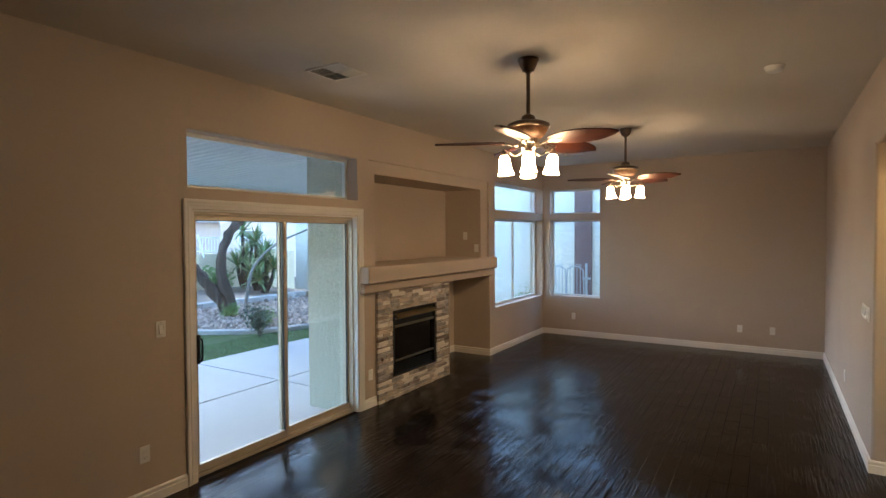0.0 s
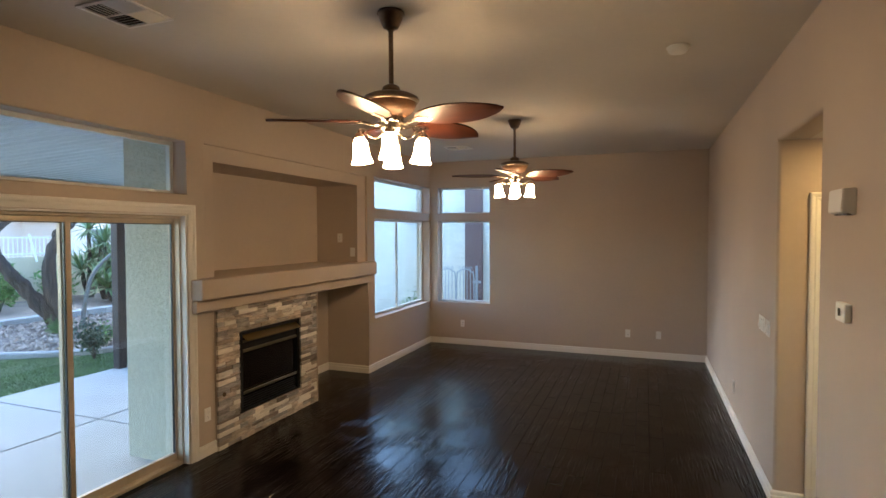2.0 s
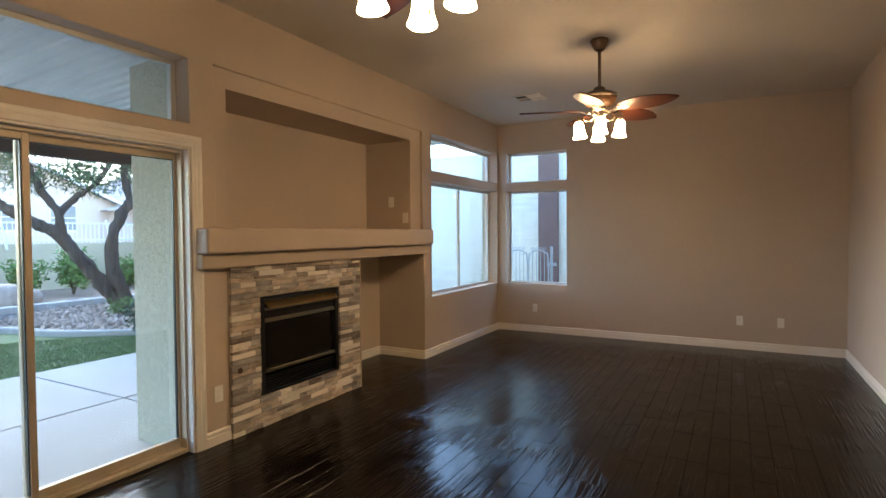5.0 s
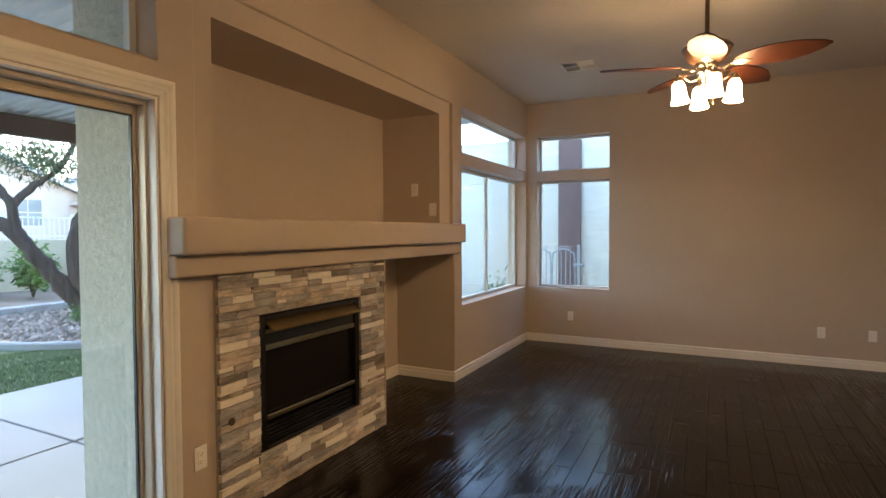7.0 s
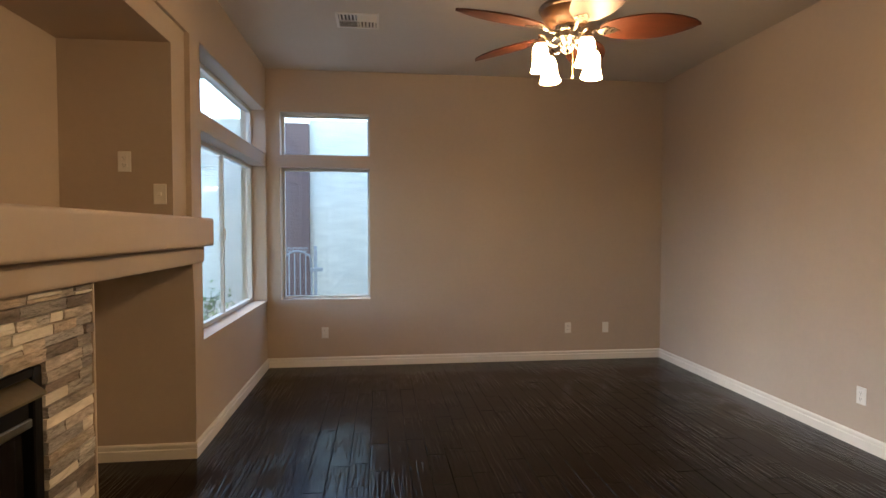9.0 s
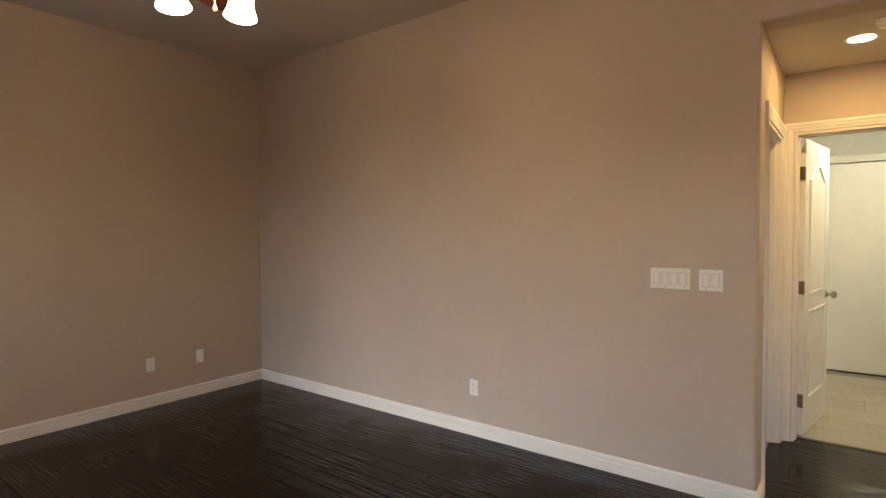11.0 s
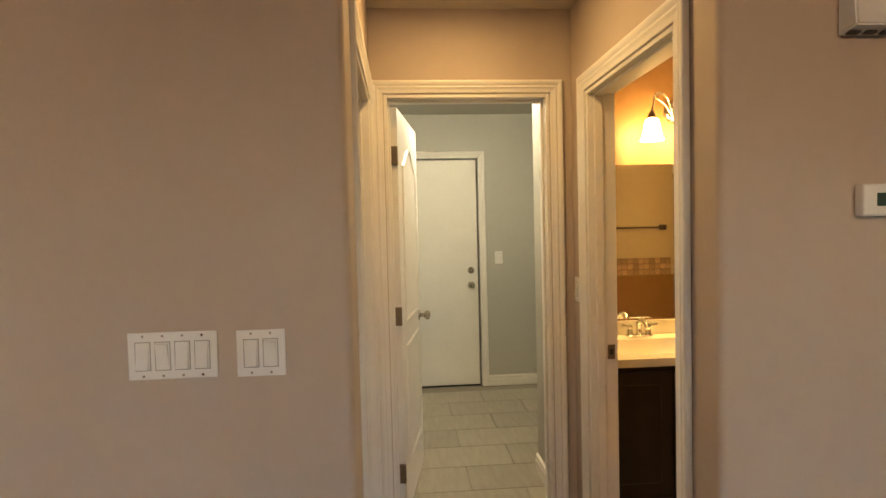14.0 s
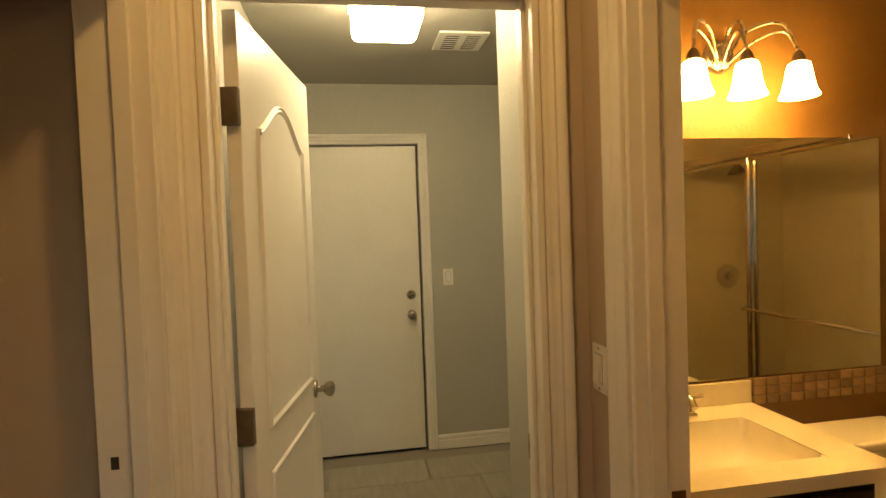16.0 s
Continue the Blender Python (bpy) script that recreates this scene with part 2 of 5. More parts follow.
M_LEAF = mat("willow_leaf", (0.085, 0.125, 0.050), rough=0.6, vary=0.3, per_piece=0.4)
M_FRESH = mat("fresh_green_leaf", (0.13, 0.24, 0.05), rough=0.6, vary=0.3, per_piece=0.35)
M_YUCCA = mat("yucca_blade", (0.15, 0.225, 0.085), rough=0.55, vary=0.3, per_piece=0.35)
M_DARKLEAF = mat("dark_shrub_leaf", (0.035, 0.070, 0.032), rough=0.6, vary=0.3, per_piece=0.35)
M_FENCE = mat("white_iron_paint", (0.78, 0.78, 0.76), rough=0.5, vary=0.05)
M_GATE = mat("silver_iron_paint", (0.33, 0.36, 0.38), rough=0.5, metal=0.2, vary=0.12)
M_PINK = mat("pale_pink_stucco", (0.68, 0.55, 0.47), rough=0.95, vary=0.06, scale=2)
M_ROOF = mat("pale_clay_roof_tile", (0.62, 0.52, 0.45), rough=0.9, vary=0.15, per_piece=0.15)
M_DARKPANE = mat("far_dark_pane", (0.20, 0.22, 0.25), rough=0.1)
M_SAPLING = mat("pale_sapling_bark", (0.20, 0.19, 0.17), rough=0.9, vary=0.3, scale=10, bump=0.4)
# grey that paints the shadow in the gap round switch rockers
M_GAP_SHADE = mat("painted_gap_shade", (0.38, 0.37, 0.36), rough=0.5)
M_LCD = mat("green_grey_lcd", (0.05, 0.09, 0.08), rough=0.2)


# ---- building helpers ----
def quad(bm, *pts):
    return bm.faces.new([bm.verts.new(p) for p in pts])


def bx(bm, x0, y0, z0, x1, y1, z1, bevel=0.0, seg=2):
    x0, x1, y0, y1, z0, z1 = min(x0, x1), max(x0, x1), min(y0, y1), max(y0, y1), min(z0, z1), max(z0, z1)
    v = [bm.verts.new((x, y, z)) for z in (z0, z1) for y in (y0, y1) for x in (x0, x1)]
    fs = [bm.faces.new([v[i] for i in f]) for f in ((0, 2, 3, 1), (4, 5, 7, 6), (0, 1, 5, 4), (2, 6, 7, 3), (0, 4, 6, 2), (1, 3, 7, 5))]
    if bevel:
        es = {e for f in fs for e in f.edges}
        bmesh.ops.bevel(bm, geom=list(es), offset=bevel, segments=seg, affect="EDGES", profile=0.6)
    return bm


def box(x0, y0, z0, x1, y1, z1, bevel=0.0, seg=2):
    return bx(bmesh.new(), x0, y0, z0, x1, y1, z1, bevel, seg)


def lathe(profile, n=24, bm=None, at=(0, 0, 0)):
    """Turned form round z from (radius, z) pairs."""
    bm = bm or bmesh.new()
    rings = []
    for r, z in profile:
        rings.append([bm.verts.new((at[0] + r * math.cos(2 * math.pi * i / n), at[1] + r * math.sin(2 * math.pi * i / n), at[2] + z)) for i in range(n)])
    for a, b in zip(rings, rings[1:]):
        for i in range(n):
            bm.faces.new((a[i], a[(i + 1) % n], b[(i + 1) % n], b[i]))
    if profile[0][0] > 1e-4:
        bm.faces.new(rings[0][::-1])
    if profile[-1][0] > 1e-4:
        bm.faces.new(rings[-1])
    return bm


def tube(points, radii, n=8, bm=None):
    """A tapering tube along points."""
    bm = bm or bmesh.new()
    pts = [Vector(p) for p in points]
    if not hasattr(radii, "__len__"):
        radii = [radii] * len(pts)
    rings = []
    side = None
    for i, p in enumerate(pts):
        d = (pts[min(i + 1, len(pts) - 1)] - pts[max(i - 1, 0)]).normalized()
        if side is None:
            side = d.orthogonal().normalized()
        side = (side - d * side.dot(d)).normalized()
        up = d.cross(side)
        rings.append([bm.verts.new(p + (side * math.cos(2 * math.pi * k / n) + up * math.sin(2 * math.pi * k / n)) * radii[i]) for k in range(n)])
    for a, b in zip(rings, rings[1:]):
        for k in range(n):
            bm.faces.new((a[k], a[(k + 1) % n], b[(k + 1) % n], b[k]))
    bm.faces.new(rings[0][::-1])
    bm.faces.new(rings[-1])
    return bm


def curve_pts(ctrl, n=14):
    """A smooth line through control points."""
    c = [Vector(p) for p in ctrl]
    c = [c[0] * 2 - c[1]] + c + [c[-1] * 2 - c[-2]]
    out = []
    for i in range(1, len(c) - 2):
        for k in range(n):
            t = k / n
            a, b, d, e = c[i - 1], c[i], c[i + 1], c[i + 2]
            out.append(0.5 * ((2 * b) + (d - a) * t + (2 * a - 5 * b + 4 * d - e) * t * t + (3 * b - a - 3 * d + e) * t ** 3))
    out.append(c[-2])
    return out


def mesh_of(name, bm, material, smooth=False):
    bmesh.ops.recalc_face_normals(bm, faces=bm.faces)
    me = bpy.data.meshes.new(name)
    bm.to_mesh(me)
    bm.free()
    me.materials.append(material)
    if smooth:
        me.polygons.foreach_set("use_smooth", [True] * len(me.polygons))
        me.set_sharp_from_angle(angle=radians(40))
    return me


def part(name, bm, material, parent=None, label="", smooth=False):
    ob = new(name, mesh_of(name, bm, material, smooth))
    if parent:
        ob.parent = parent
    if label:
        ob["label"] = label
    return ob


def thing(name, at, label, category, group="", kind=""):
    ob = new(name)
    ob.matrix_world = at if isinstance(at, Matrix) else Matrix.Translation(at)
    return tagged(ob, label, category, group, kind)


def structure(name, bm, material, label="", smooth=False):
    return tagged(part(name, bm, material, None, label, smooth), kind="structure")


def holed(bm, axis, c0, c1, u0, u1, z0, z1, holes, soft=0.0, face=None):
    """A wall slab across axis ('x' or 'y') from c0 to c1, with openings (u0, u1, z0, z1) right through it."""
    us = sorted({u0, u1, *(h[0] for h in holes), *(h[1] for h in holes)})
    zs = sorted({z0, z1, *(h[2] for h in holes), *(h[3] for h in holes)})
    us, zs = [u for u in us if u0 <= u <= u1], [z for z in zs if z0 <= z <= z1]

    def solid(i, j):
        if not (0 <= i < len(us) - 1 and 0 <= j < len(zs) - 1):
            return False
        u, z = (us[i] + us[i + 1]) / 2, (zs[j] + zs[j + 1]) / 2
        return not any(h[0] < u < h[1] and h[2] < z < h[3] for h in holes)

    cache = {}

    def vert(c, u, z):
        key = (c, u, z)
        if key not in cache:
            cache[key] = bm.verts.new((c, u, z) if axis == "x" else (u, c, z))
        return cache[key]

    for i in range(len(us) - 1):
        for j in range(len(zs) - 1):
            if not solid(i, j):
                continue
            a, b, p, q = us[i], us[i + 1], zs[j], zs[j + 1]
            for c in (c0, c1):
                bm.faces.new([vert(c, a, p), vert(c, b, p), vert(c, b, q), vert(c, a, q)])
            for di, dj, e in ((-1, 0, ((a, p), (a, q))), (1, 0, ((b, p), (b, q))), (0, -1, ((a, p), (b, p))), (0, 1, ((a, q), (b, q)))):
                if not solid(i + di, j + dj):
                    (ua, za), (ub, zb) = e
                    bm.faces.new([vert(c0, ua, za), vert(c0, ub, zb), vert(c1, ub, zb), vert(c1, ua, za)])
    if soft:
        eps = 1e-6
        rims = []
        bm.normal_update()
        for e in bm.edges:
            if len(e.link_faces) != 2:
                continue
            m = (e.verts[0].co + e.verts[1].co) / 2
            c, u = (m.x, m.y) if axis == "x" else (m.y, m.x)
            if abs(c - (c0 if face is None else face)) > eps or not (u0 + eps < u < u1 - eps and z0 + eps < m.z < z1 - eps):
                continue
            n1, n2 = (f.normal.copy() for f in e.link_faces)
            if abs(n1.dot(n2)) < 0.5:
                rims.append(e)
        bmesh.ops.bevel(bm, geom=rims, offset=soft, segments=5, affect="EDGES", profile=0.5)
    return bm


def run(profile, p0, p1, out, bm=None):
    """A moulding: profile of (out, up) pairs swept from p0 to p1 on the floor line; out is the unit way off the wall."""
    bm = bm or bmesh.new()
    p0, p1, out = Vector(p0), Vector(p1), Vector(out)
    a = [bm.verts.new(p0 + out * d + Vector((0, 0, h))) for d, h in profile]
    b = [bm.verts.new(p1 + out * d + Vector((0, 0, h))) for d, h in profile]
    n = len(profile)
    for i in range(n):
        bm.faces.new((a[i], a[(i + 1) % n], b[(i + 1) % n], b[i]))
    bm.faces.new(a[::-1])
    bm.faces.new(b)
    return bm


BASE = [(0, 0), (0.017, 0), (0.017, 0.060), (0.010, 0.064), (0.010, 0.071), (0.014, 0.074), (0.014, 0.088), (0.006, 0.098), (0, 0.098)]


def baseboard(p0, p1, out):
    structure("baseboard", run(BASE, (*p0, 0.001), (*p1, 0.001), (*out, 0)), M_WHITE)


def casing(axis, c, sgn, u0, u1, top, w=0.075):
    """Moulded door casing on a wall face at c, round an opening u0..u1 up to top; sgn: which way it stands proud."""
    prof = [(0.004, 0.0), (0.004, 0.0085), (0.007, 0.0105), (0.013, 0.011), (w * 0.42, 0.0118), (w * 0.47, 0.0145), (w * 0.53, 0.0145),
            (w * 0.58, 0.0125), (w * 0.66, 0.0145), (w * 0.76, 0.0195), (w - 0.006, 0.0205), (w - 0.002, 0.0190), (w, 0.0155), (w, 0.0)]
    ends = {"l": lambda o: ((u0 - o, 0.001), (u0 - o, top + o)), "r": lambda o: ((u1 + o, 0.001), (u1 + o, top + o)),
            "t": lambda o: ((u0 - o, top + o), (u1 + o, top + o))}
    for way in ends.values():
        bm = bmesh.new()
        rows = [[], []]
        for o, d in prof:
            for row, (u, z) in zip(rows, way(o)):
                row.append(bm.verts.new((c + sgn * d, u, z) if axis == "x" else (u, c + sgn * d, z)))
        n = len(prof)
        for i in range(n):
            bm.faces.new((rows[0][i], rows[0][(i + 1) % n], rows[1][(i + 1) % n], rows[1][i]))
        bm.faces.new(rows[0][::-1])
        bm.faces.new(rows[1])
        structure("trim", bm, M_WHITE, smooth=True)


def jamb(axis, c0, c1, u0, u1, top, t=0.016, stop=None):
    """Painted lining of a doorway, with its door stop."""
    bm = bmesh.new()
    lo, hi = min(c0, c1) - 0.002, max(c0, c1) + 0.002

    def b(ca, cb, ua, za, ub, zb):
        (bx(bm, ca, ua, za, cb, ub, zb, 0.002, 1) if axis == "x" else bx(bm, ua, ca, za, ub, cb, zb, 0.002, 1))
    b(lo, hi, u0 - 0.001, 0.001, u0 + t, top)
    b(lo, hi, u1 - t, 0.001, u1 + 0.001, top)
    b(lo, hi, u0 + t, top - t, u1 - t, top + 0.001)
    if stop is not None:
        s0, s1 = stop - 0.018, stop + 0.018
        b(s0, s1, u0 + t, 0.001, u0 + t + 0.011, top - t)
        b(s0, s1, u1 - t - 0.011, 0.001, u1 - t, top - t)
        b(s0, s1, u0 + t + 0.011, top - t - 0.011, u1 - t - 0.011, top - t)
    return structure("trim", bm, M_WHITE)


# ---- the house ----
H = 3.045
HALL = 2.48
WX0 = -0.2

wall = bmesh.new()
W_HOLES = [(2.635, 4.46, -1, 2.012), (2.605, 4.46, 2.172, 2.595), (5.0, 5.907, 0.23, 0.977), (6.215, 7.445, -1, 1.212),
           (7.64, 9.60, 0.70, 2.06), (7.64, 9.60, 2.18, 2.615)]
holed(wall, "x", WX0, -0.022, -2.5, 9.84, 0, H, W_HOLES + [(4.768, 7.207, 1.488, 2.468)])
structure("wall_west", wall, M_WALL)
skin = bmesh.new()
holed(skin, "x", -0.022, 0.0, -2.5, 9.64, 0, H, W_HOLES + [(4.655, 7.415, 1.40, 2.602)], soft=0.010, face=0.0)
structure("wall_west_face", skin, M_WALL)
chase = bmesh.new()
holed(chase, "x", -0.62, WX0 + 0.001, 4.62, 7.56, 0, 3.0, [(4.768, 7.207, 1.488, 2.468), (6.215, 7.445, -1, 1.212), (5.0, 5.907, 0.23, 0.977)])
bx(chase, -0.74, 4.62, 0, -0.62, 7.56, 3.0)
structure("wall_niche", chase, M_WALL)
shell = bmesh.new()
bx(shell, -0.83, 4.583, -0.1, WX0, 4.618, 2.9)
bx(shell, -0.83, 4.618, -0.1, -0.742, 7.60, 2.9)
bx(shell, -0.742, 7.565, -0.1, WX0, 7.60, 2.9)
structure("wall_chimney_outside", shell, M_STUCCO)
out_w = bmesh.new()
holed(out_w, "x", -0.235, WX0 - 0.001, -2.5, 4.581, -0.1, 3.2, [(2.635, 4.46, -1, 2.012), (2.605, 4.46, 2.172, 2.595)])
holed(out_w, "x", -0.235, WX0 - 0.001, 7.602, 9.9, -0.1, 3.2, [(7.64, 9.60, 0.70, 2.06), (7.64, 9.60, 2.18, 2.615)])
structure("wall_west_outside", out_w, M_STUCCO)

wall = bmesh.new()
N_HOLES = [(0.14, 1.042, 0.70, 2.055), (0.14, 1.042, 2.18, 2.612)]
holed(wall, "y", 9.64, 9.84, -0.0, 4.43, 0, H, N_HOLES, soft=0.010, face=9.64)
structure("wall_north", wall, M_WALL)
out_n = bmesh.new()
holed(out_n, "y", 9.842, 9.875, -0.2, 7.5, -0.1, 3.2, N_HOLES)
structure("wall_north_outside", out_n, M_STUCCO)



def prism(bm, pts, way):
    """A solid from a closed outline, swept by the vector way."""
    a = [bm.verts.new(p) for p in pts]
    b = [bm.verts.new(Vector(p) + Vector(way)) for p in pts]
    n = len(pts)
    for i in range(n):
        bm.faces.new((a[i], a[(i + 1) % n], b[(i + 1) % n], b[i]))
    bm.faces.new(a[::-1])
    bm.faces.new(b)


EX, HS, HN, R = 4.255, 4.416, 5.364, 0.022
arc = [(R * math.sin(radians(a)), R * math.cos(radians(a))) for a in range(0, 91, 10)]
wall = bmesh.new()
prism(wall, [(4.43, -2.5, 0), (EX, -2.5, 0)] + [(EX + R - c, HS - R + d, 0) for d, c in arc] + [(4.43, HS, 0)], (0, 0, HALL))
prism(wall, [(4.43, 9.64, 0), (EX, 9.64, 0)] + [(EX + R - c, HN + R - d, 0) for d, c in arc] + [(4.43, HN, 0)], (0, 0, HALL))
prism(wall, [(4.43, HS - R, H), (EX, HS - R, H)] + [(EX + R - c, HS - R, HALL + R - d) for d, c in arc] + [(4.43, HS - R, HALL)], (0, HN - HS + 2 * R, 0))
bx(wall, EX, -2.5, HALL, 4.43, HS - R, H)
bx(wall, EX, HN + R, HALL, 4.43, 9.64, H)
structure("wall_east", wall, M_WALL)
structure("wall_south", box(-0.2, -2.65, 0, 4.43, -2.5, H), M_WALL)
structure("ceiling", box(-0.25, -2.7, H, 4.45, 9.9, H + 0.15), M_CEIL)
structure("ceiling_hall", box(4.43, 4.30, HALL, 5.55, 5.54, HALL + 0.12), M_CEIL)

wall = bmesh.new()
holed(wall, "y", 5.368, 5.50, 4.43, 5.546, 0, 2.75, [(4.515, 5.35, -1, 2.05)])
structure("wall_hall_north", wall, M_WALL)
structure("wall_laundry_north", box(5.5465, 5.42, 0, 8.05, 5.54, 2.75), M_WALL)
wall = bmesh.new()
holed(wall, "y", 4.30, 4.42, 4.43, 5.55, 0, 2.6, [(4.463, 5.232, -1, 2.05)])
structure("wall_hall_south", wall, M_WALL)
wall = bmesh.new()
holed(wall, "x", 5.43, 5.546, 4.421, 5.367, 0, HALL, [(4.530, 5.304, -1, 2.088)])
structure("wall_hall_end", wall, M_WALL)

# laundry
structure("wall_laundry_stub", box(5.55, 4.30, 0, 6.08, 4.45, 2.6, 0.01, 3), M_GREY)
wall = bmesh.new()
bx(wall, 5.547, 4.45, 0, 5.551, 4.530, 2.505)
bx(wall, 5.547, 5.304, 0, 5.551, 5.414, 2.505)
bx(wall, 5.547, 4.530, 2.088, 5.551, 5.304, 2.505)
bx(wall, 5.551, 5.415, 0, 7.83, 5.419, 2.505)
structure("wall_laundry_lining", wall, M_GREY)
wall = bmesh.new()
holed(wall, "x", 7.83, 7.95, 3.2, 5.42, 0, 2.6, [(4.53, 5.342, -1, 2.105)])
structure("wall_laundry_east", wall, M_GREY)
# added slab, never in view: closes the opening behind the garage door
structure("wall_garage_side", box(7.98, 4.2, -0.12, 8.05, 5.5, 2.6), M_GREY)
structure("wall_laundry_south", box(6.16, 3.2, 0, 7.83, 3.3, 2.6), M_GREY)
structure("wall_bath_laundry", box(6.03, 1.85, 0, 6.159, 4.30, 2.6), M_GREY)
structure("ceiling_laundry", box(5.55, 3.2, 2.505, 8.05, 5.42, 2.65), M_GREY)

# bathroom
structure("wall_bath_east", box(6.02, 2.825, 0, 6.03, 4.30, HALL), M_BATH)
structure("wall_bath_west", box(4.431, 1.85, 0, 4.44, 4.30, HALL), M_BATHTAN)
structure("wall_bath_west_dado", box(4.44, 2.805, 0, 4.444, 4.28, 1.01), M_BATH)
structure("wall_bath_north", box(5.29, 4.29, 0, 6.02, 4.30, HALL), M_BATHTAN)
structure("ceiling_bath", box(4.43, 1.85, HALL, 6.16, 4.30, HALL + 0.12), M_CEIL)

# linen closet behind the hall's side door
structure("wall_closet_east", box(5.445, 5.502, 0, 5.55, 6.25, HALL), M_WALL)
structure("wall_closet_north", box(4.43, 6.20, 0, 5.55, 6.30, HALL), M_WALL)
structure("wall_closet_west", box(4.431, 5.502, 0, 4.44, 6.20, HALL), M_WALL)
structure("ceiling_closet", box(4.43, 5.502, HALL + 0.005, 5.55, 6.30, HALL + 0.12), M_CEIL)
structure("floor_closet", box(4.43, 5.425, -0.1, 5.55, 6.30, -0.001), M_TILE)
shelf = thing("closet_shelf", (4.44, 5.62, 0.70), "white painted closet shelf on a wall cleat", "shelf")
part("cleat", box(0.985, 0.0, 0.0, 1.004, 0.579, 0.06, 0.003, 1), M_WHITE, shelf)
part("board", box(0.001, 0.18, 0.061, 1.004, 0.579, 0.079, 0.003, 1), M_WHITE, shelf)

# door casings and linings
casing("x", 5.43, -1, 4.530, 5.304, 2.088, 0.062)
casing("x", 5.551, 1, 4.530, 5.304, 2.088, 0.06)
jamb("x", 5.43, 5.55, 4.530, 5.304, 2.088, stop=5.495)
casing("y", 4.42, 1, 4.463, 5.232, 2.05, 0.074)
jamb("y", 4.30, 4.42, 4.463, 5.232, 2.05, stop=4.375)
casing("y", 5.368, -1, 4.515, 5.35, 2.05, 0.075)
jamb("y", 5.368, 5.50, 4.515, 5.35, 2.05, stop=5.418)
casing("x", 7.83, -1, 4.53, 5.342, 2.105, 0.066)
casing("x", 0.0, 1, 2.635, 4.46, 2.012, 0.078)
jamb("x", -0.094, 0.0, 2.635, 4.46, 2.012, t=0.012)

# baseboards
for p0, p1, o in (((0, -2.5), (0, 2.555), (1, 0)), ((0, 4.54), (0, 4.735), (1, 0)), ((0, 7.445), (0, 9.64), (1, 0)),
                  ((0, 9.64), (4.255, 9.64), (0, -1)), ((4.255, 5.367), (4.255, 9.64), (-1, 0)), ((4.255, -2.5), (4.255, 4.412), (-1, 0)),
                  ((-0.62, 6.215), (-0.62, 7.445), (1, 0)), ((-0.62, 7.445), (0.017, 7.445), (0, -1)), ((-0.62, 6.215), (0.0, 6.215), (0, 1)),
                  ((4.238, 5.366), (4.438, 5.366), (0, -1)), ((4.238, 4.419), (4.387, 4.419), (0, 1)),
                  ((5.308, 4.42), (5.43, 4.42), (0, 1)), ((5.551, 4.45), (6.08, 4.45), (0, 1)), ((7.83, 3.3), (7.83, 4.462), (-1, 0)),
                  ((5.445, 5.502), (5.445, 6.2), (-1, 0)), ((4.44, 6.2), (5.445, 6.2), (0, -1))):
    baseboard(p0, p1, o)

# floors under the pieces
sub = structure("floor", box(-0.19, -2.5, -0.12, 5.53, 9.66, -0.012), M_GAP)
structure("floor_niche", box(-0.62, 6.215, -0.12, -0.191, 7.445, -0.0125), M_GAP)
structure("door_sill", box(-0.234, 2.62, -0.13, -0.191, 4.46, -0.002), M_CONC)
tile_bed = structure("floor_laundry", box(5.53, 3.2, -0.12, 7.95, 5.42, -0.008), M_GROUT)
bath_bed = structure("floor_bath", box(4.43, 1.85, -0.119, 6.03, 4.36, -0.0085), M_GROUT)
structure("trim", box(5.52, 4.547, -0.011, 5.552, 5.287, 0.006, 0.003, 1), M_ESPRESSO, "dark wood floor threshold")

# sliding glass door
door = thing("door_1", (0, 0, 0), "closed sliding patio door with almond aluminium frame", "sliding door", kind="structure")
Y0, Y1, YM, ZT = 2.65, 4.446, 3.560, 2.0
bm = bmesh.new()
for a in ((-0.165, Y0, 0.0, -0.052, Y0 + 0.016, ZT), (-0.165, Y1 - 0.012, 0.0, -0.052, Y1, ZT), (-0.165, Y0 + 0.016, ZT - 0.022, -0.052, Y1 - 0.012, ZT),
          (-0.165, Y0 + 0.016, 0.0, -0.052, Y1 - 0.012, 0.03), (-0.103, Y0 + 0.016, 0.03, -0.097, Y1 - 0.012, 0.045), (-0.103, Y0 + 0.016, ZT - 0.034, -0.097, Y1 - 0.012, ZT - 0.022)):
    bx(bm, *a, 0.003, 1)
part("outer_frame", bm, M_ALU, door)
